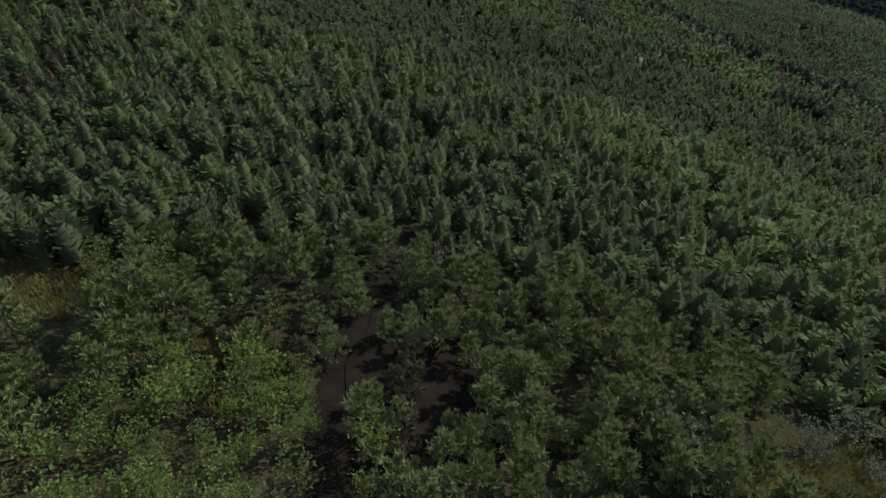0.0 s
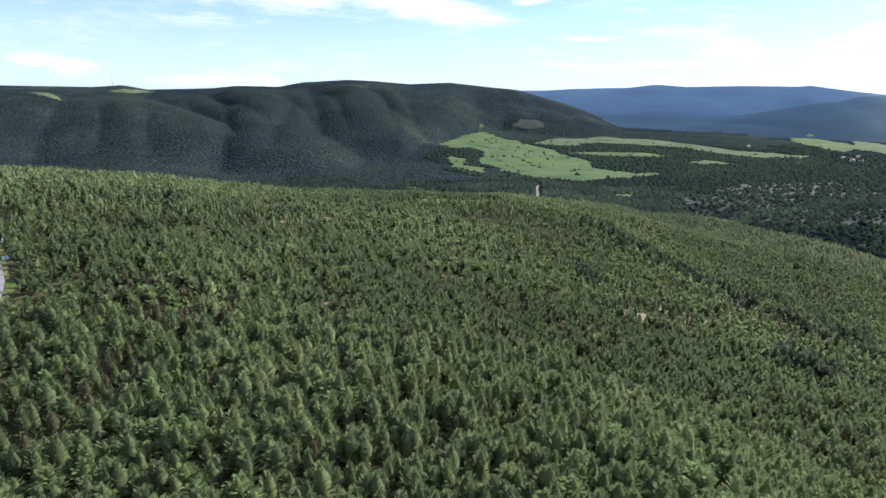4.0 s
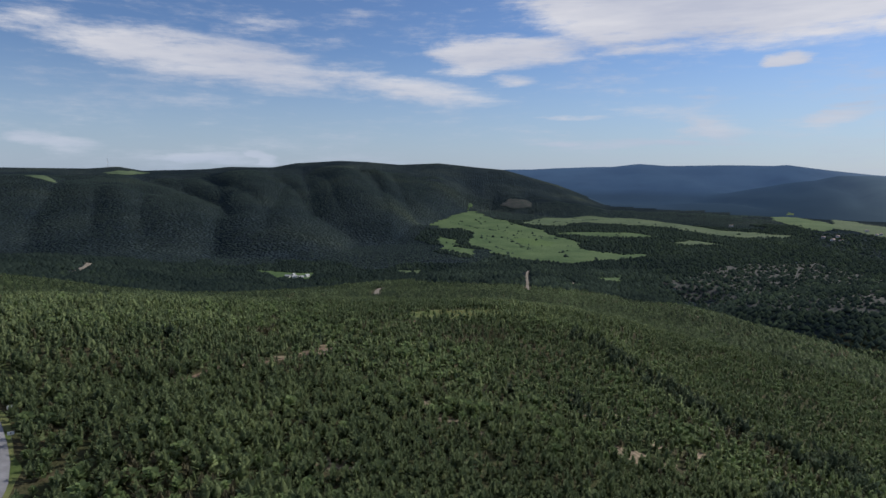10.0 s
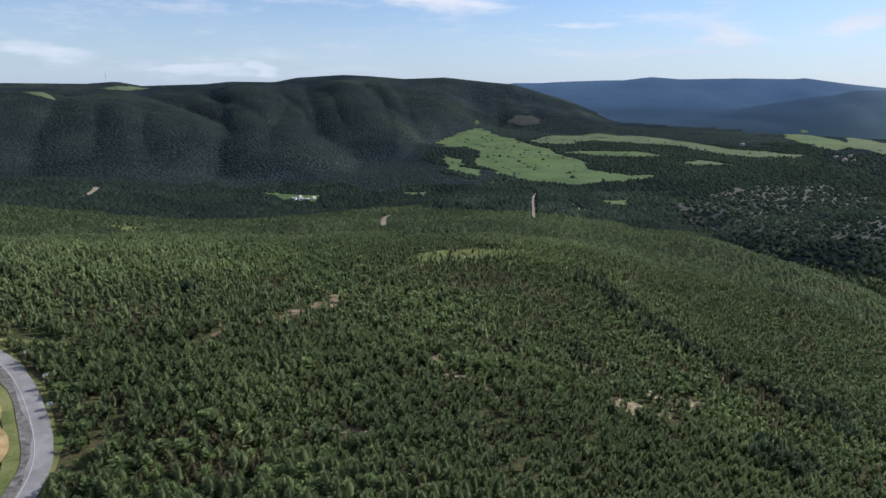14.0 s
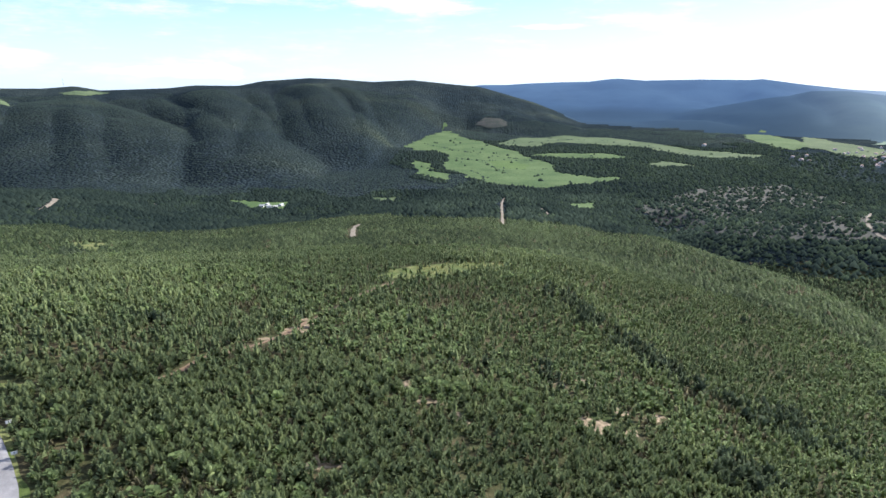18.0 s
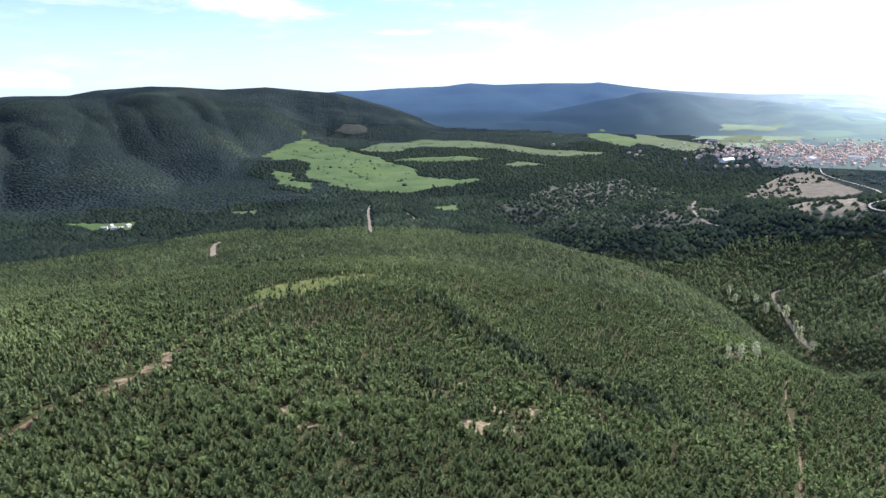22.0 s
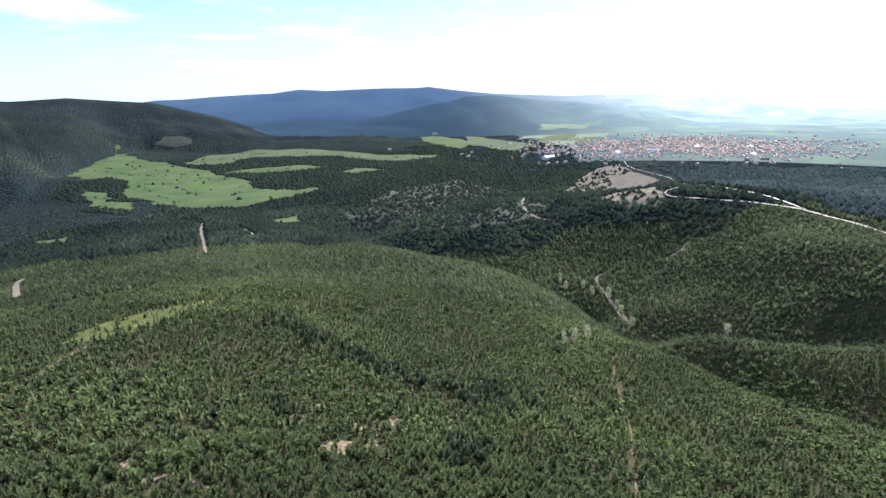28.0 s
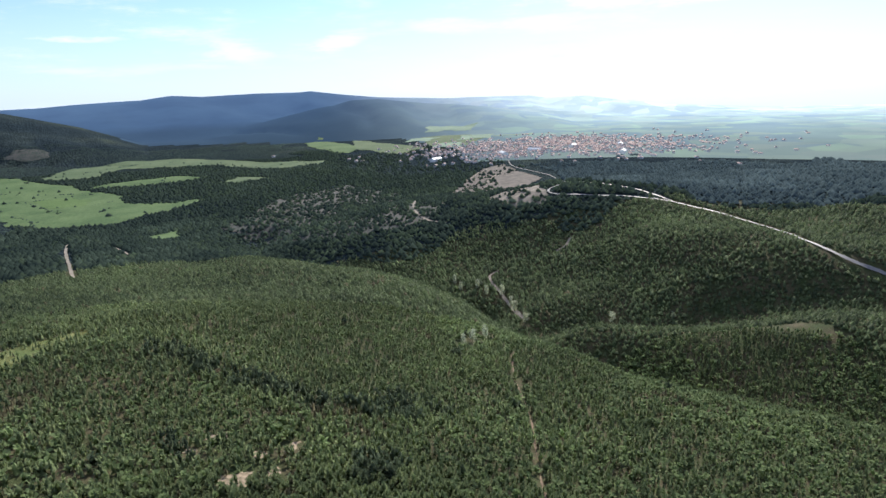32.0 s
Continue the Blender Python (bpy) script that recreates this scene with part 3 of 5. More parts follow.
# ---- what lies in the woods: pastures, clearings, tracks ----
PASTURES = [
    ([(-40, 2080), (36, 2262), (140, 2664), (190, 2357), (274, 2105), (336, 1959), (348, 1801), (397, 1735), (398, 1635), (360, 1530), (506, 1418), (403, 1348), (275, 1294), (171, 1356), (147, 1423), (69, 1661), (117, 1809), (77, 1966), (10, 1973)], "wide bright green pasture dotted with bushes"),
    ([(-1, 1757), (30, 1684), (96, 1430), (74, 1397), (15, 1513)], "narrow green meadow between the woods"),
    ([(297, 2131), (411, 2316), (594, 2332), (743, 2285), (881, 2041), (929, 1907), (1063, 1760), (1005, 1698), (835, 1753), (771, 1986), (533, 2178), (446, 2072), (358, 2025)], "long pale green meadow along the valley"),
    ([(352, 1849), (424, 1888), (586, 1861), (659, 1771), (548, 1741), (437, 1791)], "green strip of meadow between hedges"),
    ([(622, 1646), (728, 1684), (784, 1569), (664, 1577)], "small pale meadow among trees"),
    ([(1298, 2340), (1424, 2416), (1362, 1998), (1192, 1865), (1215, 2100)], "bright green hillside meadow"),
    ([(1512, 2283), (1472, 1861), (1471, 1713), (1279, 1669), (1287, 1940)], "pale green field before the town"),
    ([(1715, 2068), (1927, 1993), (1808, 1761), (1600, 1648), (1520, 1771)], "yellow-green field beside the town"),
    ([(279, 1087), (375, 1154), (320, 1036), (268, 1005)], "little green field by the river"),
    ([(-353, 1177), (-244, 1185), (-244, 1134), (-343, 1155)], "green river flat beside white houses"),
    ([(205, 1749), (282, 1747), (330, 1640), (290, 1560), (215, 1620)], "lush bright green parcel of the great meadow"),
    ([(-1479, 2651), (-1435, 2723), (-1400, 2860), (-1352, 2850), (-1345, 2640), (-1422, 2594)], "yellow-green hay meadow on the mountain top"),
    ([(-1420, 2190), (-1330, 2130), (-1290, 2080), (-1340, 2060), (-1430, 2110)], "yellow-green meadow on a spur of the mountain"),
    ([(-83, 1243), (-25, 1249), (-35, 1204), (-76, 1201)], "pale hay meadow in the valley"),
]
BARE_HILL = [(846, 940), (1026, 1075), (1197, 1187), (1309, 1192), (1217, 1036), (1180, 960), (1000, 860), (880, 800)]
PALE_GROUND = [(640, 625), (700, 640), (725, 590), (690, 560), (660, 525), (640, 505), (622, 548)]
SCRUB = [(400, 1072), (617, 1259), (781, 1300), (830, 1342), (823, 1120), (788, 934), (640, 700), (565, 650), (500, 660), (455, 760), (455, 960)]
COPSE = [(379, 1619), (450, 1623), (517, 1448), (451, 1428), (374, 1512)]
CLEARING_EDGE = [(-18, 286), (-10, 300), (4, 318), (24, 330), (46, 340), (57, 341), (50, 324), (32, 309), (14, 293), (2, 286), (-8, 280)]
GLADE = [(-266, 457), (-247, 495), (-211, 401), (-224, 401)]
TOWN = [(1126, 1465), (1296, 1600), (1742, 1663), (1929, 1566), (1930, 1200), (1906, 945), (1706, 847), (1559, 1162), (1355, 1228), (1152, 1333)]
ROAD = [(-150, 128), (-128, 135), (-114, 134), (-106, 130), (-98, 123.5), (-90, 115), (-84, 108), (-78, 100), (-74, 92), (-72, 82), (-74, 66), (-80, 46), (-90, 20)]
HIGHWAY = [(560, -60), (553, 40), (555, 107), (563, 136), (579, 166), (628, 202), (651, 235), (670, 272), (681, 315), (691, 356), (685, 398), (677, 434), (664, 496), (660, 520), (672, 533), (694, 534), (730, 545), (770, 580), (860, 660), (1010, 770), (1204, 917), (1243, 1020), (1281, 1144), (1355, 1221)]
BRANCH = [(691, 356), (706, 395), (720, 467), (735, 530)]
VALLEY_ROAD = [(515, 483), (504, 486), (496, 480), (486, 465), (474, 438), (461, 414), (434, 375)]
KNOLL_TRACK = [(700, 860), (628, 781), (590, 735), (563, 690), (553, 655), (559, 624)]
SPUR_TRACK = [(591, 432), (574, 426), (564, 433)]
CUTTING = [(151, 973), (130, 868), (116, 762), (104, 678)]
CUTTING_SIDE = [(141, 911), (165, 908), (192, 909), (190, 850), (187, 801)]
HOOK = [(-54, 523), (-63, 610), (-62, 647), (-55, 659), (-47, 651)]
FOREST_TRACK = [(-72, 150), (-67, 160), (-63, 170), (-55, 176), (-48, 188), (-45, 196), (-38, 219), (-30, 242), (-14, 269), (-8, 279)]
SIDE_TRACK = [(-120, 138.5), (-108, 140.5), (-97, 142)]
FIREBREAK = [(250, 226), (222, 199), (205, 179), (184, 155), (158, 131), (142, 115), (132, 106)]
WEST_TRACK = [(-498, 815), (-501, 833), (-517, 875), (-531, 907)]
WEST_TRACK_2 = [(-497, 1087), (-475, 1084), (-439, 1043)]
FOOTPATH = [(0, 56), (-1, 47), (-2, 40), (-3, 35), (-3, 30), (-4, 22), (-6, 12)]
# bare patches: x, y, half length, half width, turn in degrees
PATCHES = [(4, 161, 8, 3.2, -15), (13, 155, 5, 2.2, -30), (58, 165, 7, 3.4, 20), (68, 163, 6, 3, -20), (83, 180, 6, 2.8, 15), (50, 187, 4, 1.6, 30), (64, 197, 4, 1.6, 10),
           (-44, 198, 9, 3.0, 60), (-39, 211, 6, 2.0, 60), (-20, 120, 5, 2, 0), (-3, 170, 5, 2, 40), (254, 560, 5, 14, 20), (73, 176, 5, 2, 0)]
GAP = [(-6, 18), (-6.5, 30), (-6, 36), (-4, 44), (-2.5, 52), (1, 51), (0, 45), (1, 40), (7, 39), (7, 30), (3, 26), (2, 18)]
BARE_SPOT = (3.4, 34, 1.9, 3.2, 10)


PLATEAU = [(715, 330), (760, 545), (905, 640), (1090, 790), (1240, 950), (1400, 1190), (1750, 800), (1790, 0), (1790, -200), (760, -200)]
POPLARS = [(462, 505), (457, 490), (471, 476), (467, 458), (474, 440), (462, 416), (452, 402), (236, 253), (247, 256), (263, 260), (270, 268)]
WILLOWS = [(461, 290), (429, 367)]


def inside(x, y, ring):
    """Which places of the plan lie inside a ring of corners."""
    x, y = np.asarray(x), np.asarray(y)
    odd = np.zeros(np.shape(x), bool)
    for (ax, ay), (bx, by) in zip(ring, ring[1:] + ring[:1]):
        if ay != by:
            odd ^= ((ay > y) != (by > y)) & (x < (bx - ax) * (y - ay) / (by - ay) + ax)
    return odd


def in_oval(x, y, oval, grow=0.0):
    cx, cy, a, b, turn = oval
    c, s = math.cos(radians(turn)), math.sin(radians(turn))
    u, v = (x - cx) * c + (y - cy) * s, -(x - cx) * s + (y - cy) * c
    return (u / (a + grow)) ** 2 + (v / (b + grow)) ** 2 < 1


def tree_share(x, y):
    """How many of the places of the plan bear a tree, from 0 to 1."""
    share = np.clip(1.15 + 0.4 * rough(x, y, 34, 88, 2), 0.6, 1.0)
    wob = 5 * rough(x, y, 18, 91, 2)
    for ring, _ in PASTURES:
        share[inside(x + 14 * rough(x, y, 60, 3, 2), y + 14 * rough(x, y, 60, 8, 2), ring)] = 0.012
    for ring, s in ((BARE_HILL, 0.24), (PALE_GROUND, 0.22), (SCRUB, 0.55), (GLADE, 0.05), (TOWN, 0.3)):
        m = inside(x, y, ring)
        share[m] = np.minimum(share[m], s)
    share[inside(x, y, COPSE)] = 1.0
    share[inside(x + wob * 0.6, y + wob * 0.6, CLEARING_EDGE)] = 0.2
    plain = (x > 1000) & (np.hypot(x, y) > 1650) & (y < 1.6 * x) & (y > 0.72 * x)
    share[plain] *= 0.4
    for line, half in ((ROAD, 4.9), (HIGHWAY, 6), (BRANCH, 5), (VALLEY_ROAD, 2.6), (KNOLL_TRACK, 3.5), (SPUR_TRACK, 3), (CUTTING, 5.5), (CUTTING_SIDE, 4.0), (HOOK, 6.0),
                       (FOREST_TRACK, 1.6), (FIREBREAK, 1.5), (SIDE_TRACK, 2.6), (WEST_TRACK, 7), (WEST_TRACK_2, 7), (FOOTPATH, 1.2)):
        share[off_line(x, y, line) < half] = 0.2 if line is FIREBREAK else 0.0
    share[inside(x, y, ROAD) & (off_line(x, y, ROAD) < 9.5)] = 0.0
    share[in_oval(x, y, (-27, 38, 6, 3.5, -20))] = 0.1
    for px, py in POPLARS + WILLOWS:
        share[np.hypot(x - px, y - py) < 7] = 0.0
    for oval in PATCHES + [BARE_SPOT]:
        share[in_oval(x, y, oval, 0.5)] = 0.03 if oval is BARE_SPOT else 0.24
    return share


def draped(name, ring, gap, material, lift, ragged=0.0, seed=3):
    """A sheet that lies on the ground inside a ring of corners, with a slightly uneven edge and a thin skirt."""
    p = np.array(ring, float)
    x0, y0, x1, y1 = p[:, 0].min() - ragged, p[:, 1].min() - ragged, p[:, 0].max() + ragged, p[:, 1].max() + ragged
    nx, ny = int((x1 - x0) / gap) + 2, int((y1 - y0) / gap) + 2
    gx, gy = np.meshgrid(x0 + np.arange(nx) * gap, y0 + np.arange(ny) * gap)
    cx, cy = (gx[:-1, :-1] + gap / 2), (gy[:-1, :-1] + gap / 2)
    keep = inside(cx + ragged * rough(cx, cy, 12 * gap, seed, 2), cy + ragged * rough(cx, cy, 12 * gap, seed + 5, 2), ring)
    v = np.stack([gx, gy, land(gx, gy) + lift], -1).reshape(-1, 3)
    i, j = np.nonzero(keep)
    a = i * nx + j
    q = np.stack([a, a + 1, a + nx + 1, a + nx], -1)
    used, q = np.unique(q, return_inverse=True)
    return raw_mesh(name, v[used], q.reshape(-1, 4), [material])


def smooth_line(line, gap):
    """Points about gap metres apart along a gently rounded line."""
    p = np.array(line, float)
    for _ in range(2):
        a, b = p[:-1] * 0.75 + p[1:] * 0.25, p[:-1] * 0.25 + p[1:] * 0.75
        p = np.concatenate([p[:1], np.stack([a, b], 1).reshape(-1, 2), p[-1:]])
    d = np.concatenate([[0], np.cumsum(np.hypot(*np.diff(p, axis=0).T))])
    t = np.linspace(0, d[-1], max(3, int(d[-1] / gap)))
    return np.stack([np.interp(t, d, p[:, 0]), np.interp(t, d, p[:, 1])], 1)


def ribbon(name, line, left, right, gap, material, lift, wobble=0.0, across=3, seed=1):
    """A strip of road between two offsets from a line, laid on the ground; positive offsets lie to the right."""
    p = smooth_line(line, gap)
    d = np.gradient(p, axis=0)
    d /= np.hypot(d[:, 0], d[:, 1])[:, None]
    n = np.stack([d[:, 1], -d[:, 0]], 1)
    k = np.linspace(0, 1, across + 1)
    wob_l, wob_r = (wobble * rough(p[:, 0], p[:, 1], 5 + 4 * wobble, seed + s, 2) for s in (0, 9))
    off = (left + wob_l)[:, None] * (1 - k) + (right + wob_r)[:, None] * k
    x, y = p[:, :1] + n[:, :1] * off, p[:, 1:] + n[:, 1:] * off
    level = land(p[:, 0], p[:, 1])[:, None]
    z = (land(x, y) if wobble > 0.3 else 0.75 * level + 0.25 * land(x, y)) + lift
    m = across + 1
    v = np.stack([x, y, z], -1).reshape(-1, 3)
    a = (np.arange(len(p) - 1)[:, None] * m + np.arange(across)[None]).ravel()
    return raw_mesh(name, v, np.stack([a, a + m, a + m + 1, a + 1], -1)[:, ::-1], [material])


for ring, text in PASTURES:
    tint_ = BRIGHT_PASTURE if "lush" in text else PALE_PASTURE if ("pale" in text or "yellow" in text) else PASTURE
    tagged(new("pasture", draped("pasture", ring, 5.0, tint_, 1.4 if "parcel" in text else 1.0, 14.0)), text, "field", kind="structure")
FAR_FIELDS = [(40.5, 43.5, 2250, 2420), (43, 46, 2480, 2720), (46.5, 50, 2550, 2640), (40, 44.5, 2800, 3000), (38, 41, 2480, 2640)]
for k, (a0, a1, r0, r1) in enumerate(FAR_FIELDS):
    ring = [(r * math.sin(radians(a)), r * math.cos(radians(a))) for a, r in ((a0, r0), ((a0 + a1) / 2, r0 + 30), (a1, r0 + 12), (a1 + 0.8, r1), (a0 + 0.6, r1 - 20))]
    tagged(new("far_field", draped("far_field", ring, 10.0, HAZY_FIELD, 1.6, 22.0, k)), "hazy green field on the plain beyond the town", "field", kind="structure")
tagged(new("bare_hillside", draped("bare_hillside", [(252, 2652), (301, 2718), (395, 2670), (400, 2599), (311, 2577)], 8.0, SCRUB_GROUND, 0.3, 26.0)), "grey stony scree on the mountain's flank", "hillside", kind="structure")
tagged(new("clearing", draped("clearing", CLEARING_EDGE, 1.0, CLEARING, 0.12, 2.5)), "sunlit grassy clearing with low bushes", "clearing", kind="structure")
tagged(new("glade", draped("glade", GLADE, 2.5, CLEARING, 0.3, 3.0)), "pale grassy glade in the pine forest", "clearing", kind="structure")
tagged(new("bare_hillside", draped("bare_hillside", BARE_HILL, 7.0, BROWN, 0.8, 14.0)), "bare brown hillside above the town", "hillside", kind="structure")
tagged(new("bare_hillside", draped("bare_hillside", PALE_GROUND, 4.0, STONY, 0.6, 6.0)), "pale stony ground inside the road bend", "hillside", kind="structure")
tagged(new("bare_hillside", draped("bare_hillside", SCRUB, 7.0, SCRUB_GROUND, 0.6, 20.0)), "stony grazed knoll with scattered scrub", "hillside", kind="structure")
# sheet of near-black soil laid where the gap lies in shade
tagged(new("bare_earth", draped("bare_earth", GAP, 0.2, SHADED_SOIL, 0.07, 2.4, 12)), "earth darkened to stand for shade in the gap beside the path", "bare ground", kind="structure")
for oval in PATCHES + [BARE_SPOT]:
    cx, cy, a, b, turn = oval
    c, s = math.cos(radians(turn)), math.sin(radians(turn))
    ring = [(cx + a * math.cos(t) * c - b * math.sin(t) * s, cy + a * math.cos(t) * s + b * math.sin(t) * c) for t in np.linspace(0, 6.2, 18)]
    dark = oval is BARE_SPOT
    ob = new("bare_patch", draped("bare_patch", ring, 0.6, SHADED_SOIL if dark else ROCK, 0.06, 4.2, int(abs(cx))))
    tagged(ob, "trodden earth in a gap of the wood" if dark else "pale patch of bare stony ground between pines", "bare ground", kind="structure")
for name, line, half, gap, material, lift, text in (
        ("highway", HIGHWAY, 1.3, 3.0, TARMAC, 0.9, "pale two-lane highway winding towards the town"), ("side_road", BRANCH, 1.3, 4.0, TARMAC, 0.9, "narrow side road above the highway"),
        ("valley_road", VALLEY_ROAD, 1.6, 2.0, DIRT, 0.7, "pale road looping through the stream valley"), ("dirt_track", KNOLL_TRACK, 2.0, 4.0, DIRT, 0.8, "pale dirt track bending over the knoll"),
        ("dirt_track", [(989, 1046), (1040, 1085), (1093, 1109), (1150, 1150), (1212, 1170)], 2.2, 5.0, DIRT, 1.4, "pale track over the bare hillside"), ("dirt_track", [(1033, 1002), (1090, 1050), (1150, 1080), (1209, 1109)], 2.0, 5.0, DIRT, 1.4, "pale track over the bare hillside"),
        ("dirt_track", SPUR_TRACK, 2.4, 2.0, DIRT, 0.6, "short pale dirt track on a wooded slope"), ("dirt_track", CUTTING, 1.7, 4.0, DIRT, 0.8, "straight pale cutting up a wooded hill"),
        ("dirt_track", CUTTING_SIDE, 1.3, 4.0, DIRT, 0.8, "thin track along the hilltop"), ("dirt_track", HOOK, 2.4, 3.0, DIRT, 0.6, "hooked dirt track on a wooded hill"),
        ("dirt_track", FOREST_TRACK, 0.75, 1.0, SOIL, 0.12, "sandy forest track between young pines"), ("dirt_track", SIDE_TRACK, 1.0, 1.0, CLEARING, 0.12, "grassy track leaving the road bend"), ("firebreak", FIREBREAK, 0.28, 1.0, SOIL, 0.12, "straight narrow firebreak down the slope"),
        ("dirt_track", WEST_TRACK, 3.5, 4.0, DIRT, 0.8, "pale track on a far wooded hill"), ("dirt_track", WEST_TRACK_2, 3.5, 4.0, DIRT, 0.8, "pale track on a far wooded hill"),
        ("footpath", FOOTPATH, 0.5, 0.6, SHADED_SOIL, 0.14, "earthen path through the young forest")):
    tagged(new(name, ribbon(name, line, -half, half, gap, material, lift, 0.5 if half < 4 else 0.2)), text, "road" if "way" in name or "road" in name else "track", kind="structure")

# the two-lane road on the west side
tagged(new("road", ribbon("road", ROAD, -3.1, 3.1, 1.0, ASPHALT, 0.30, 0.1, 4)), "weathered grey two-lane country road in a bend", "road", kind="structure")
tagged(new("road_shoulder", ribbon("road_shoulder", ROAD, -4.2, 5.0, 1.0, CLEARING, 0.2, 0.7, 6)), "grassy verge along the road", "verge", kind="structure")
tagged(new("road_repair", ribbon("road_repair", ROAD, 0.6, 2.3, 0.8, PATCHED, 0.33, 0.5, 2)), "dark patched strip in the worn lane", "road", kind="structure")
tagged(new("centre_line", ribbon("centre_line", ROAD, -0.08, 0.08, 0.8, WORN_LINE, 0.36, 0.0, 1)), "worn pale line along the road's middle", "road marking", kind="structure")
tagged(new("sand_bank", ribbon("sand_bank", ROAD, 4.9, 9.0, 0.8, SAND, 0.5, 1.6, 8)), "orange sandy bank inside the bend", "bank", kind="structure")


# ---- the young pine forest ----
rng = np.random.default_rng(7)


def shaggy(count, spread, seed, top=0.75, broad=False, fine=1.0):
    """A crown for a tree seen from some way off: upturned sprays round a dark core; unit height."""
    g = np.random.default_rng(seed)
    verts, tris = [], []
    for k in range(count):
        t = ((k + g.random()) / count) ** 0.85
        z = 0.10 + 0.80 * t
        if broad:
            wide = spread * math.sqrt(max(0.08, 1 - (1.9 * t - 0.85) ** 2 * 0.85))
        else:
            wide = spread * (1 - t) ** top + 0.02
        a = k * 2.39996 + g.uniform(-0.5, 0.5)
        out, across = np.array([math.cos(a), math.sin(a), 0]), np.array([-math.sin(a), math.cos(a), 0])
        rise = g.uniform(0.35, 1.0) + 0.9 * t * t if not broad else g.uniform(-0.2, 0.5) + 0.4 * t
        d = out + np.array([0, 0, rise])
        d /= np.linalg.norm(d)
        L = (0.12 + 0.58 * wide) * g.uniform(0.75, 1.25) * fine
        base = out * max(0.0, wide * (g.uniform(0.7, 1.15) if fine > 0.6 else g.uniform(0.45, 1.15)) - L * 0.8) + np.array([0, 0, z])
        half = L * (g.uniform(0.24, 0.38) if not broad else g.uniform(0.4, 0.55)) * (0.75 if fine < 0.6 else 1.0)
        side = across * half + np.array([0, 0, g.uniform(-0.5, 0.5) * half])
        mid = base + d * L * g.uniform(0.45, 0.65)
        n = len(verts)
        verts += [tuple(base), tuple(mid + side), tuple(base + d * L), tuple(mid - side)]
        tris += [(n, n + 1, n + 2), (n, n + 2, n + 3)]
    n, m = len(verts), 3 if count < 40 else 5
    hull = ((0.90, 0.06), (0.55, 0.75), (0.10, 0.95)) if not broad else ((0.90, 0.15), (0.62, 0.85), (0.16, 0.8))
    for j, (z, w) in enumerate(hull):
        for k in range(m):
            a = 2 * math.pi * (k + 0.5 * (j % 2) + g.uniform(-0.3, 0.3)) / m
            q = spread * 0.50 * w * g.uniform(0.7, 1.25)
            verts.append((q * math.cos(a), q * math.sin(a), z + g.uniform(-0.07, 0.07)))
    for j in range(2):
        p, q = n + j * m, n + (j + 1) * m
        for k in range(m):
            tris += [(p + k, q + k, p + (k + 1) % m), (p + (k + 1) % m, q + k, q + (k + 1) % m)]
    return np.array(verts), np.array(tris)


def ragged(count, spread, seed, broad=False):
    """A small crown of pointed sprays over a rough core, for trees some hundred metres off; unit height."""
    g = np.random.default_rng(seed)
    v, t = dome(spread * (0.8 if not broad else 0.88), seed + 500, 1, 4, 0.5)
    verts, tris = [tuple(p) for p in v * (1, 1, 0.86)], [tuple(p) for p in t]
    for k in range(count):
        h = (k + g.random()) / count
        wide = spread * (math.sqrt(max(0.1, 1 - (1.8 * h - 0.8) ** 2)) if broad else (1 - h) ** 0.55 + 0.05)
        a = k * 2.39996 + g.uniform(-0.5, 0.5)
        z = 0.20 + 0.66 * h
        L = g.uniform(0.14, 0.26)
        c, s = math.cos(a), math.sin(a)
        q = max(0.0, wide - 0.10)
        b = g.uniform(0.09, 0.15)
        n = len(verts)
        verts += [(q * c - b * s, q * s + b * c, z + g.uniform(-0.06, 0.06)), (q * c + b * s, q * s - b * c, z + g.uniform(-0.06, 0.06)), ((q + L * 0.6) * c, (q + L * 0.6) * s, z + L * g.uniform(0.3, 1.0))]
        tris.append((n, n + 1, n + 2))
    return np.array(verts), np.array(tris)


def dome(spread, seed, rings=2, sides=6, point=0.0):
    """A round broad-leaved crown of few faces with an uneven outline."""
    g = np.random.default_rng(seed)
    verts = [(g.uniform(-0.08, 0.08), g.uniform(-0.08, 0.08), g.uniform(0.9, 1.1))]
    for k in range(rings):
        t = (k + 1) / rings
        for j in range(sides):
            a = 2 * math.pi * (j + 0.5 * (k % 2) + g.uniform(-0.25, 0.25)) / sides
            w = spread * (math.sin(0.35 + 1.35 * t) * (1 - point) + t * point) * g.uniform(0.6, 1.35)
            verts.append((w * math.cos(a), w * math.sin(a), 0.97 - 0.78 * t + g.uniform(-0.16, 0.16)))
    tris = [(0, 1 + j, 1 + (j + 1) % sides) for j in range(sides)]
    for k in range(rings - 1):
        a, b = 1 + k * sides, 1 + (k + 1) * sides
        for j in range(sides):
            tris += [(a + j, b + j, a + (j + 1) % sides), (a + (j + 1) % sides, b + j, b + (j + 1) % sides)]
    return np.array(verts), np.array(tris)


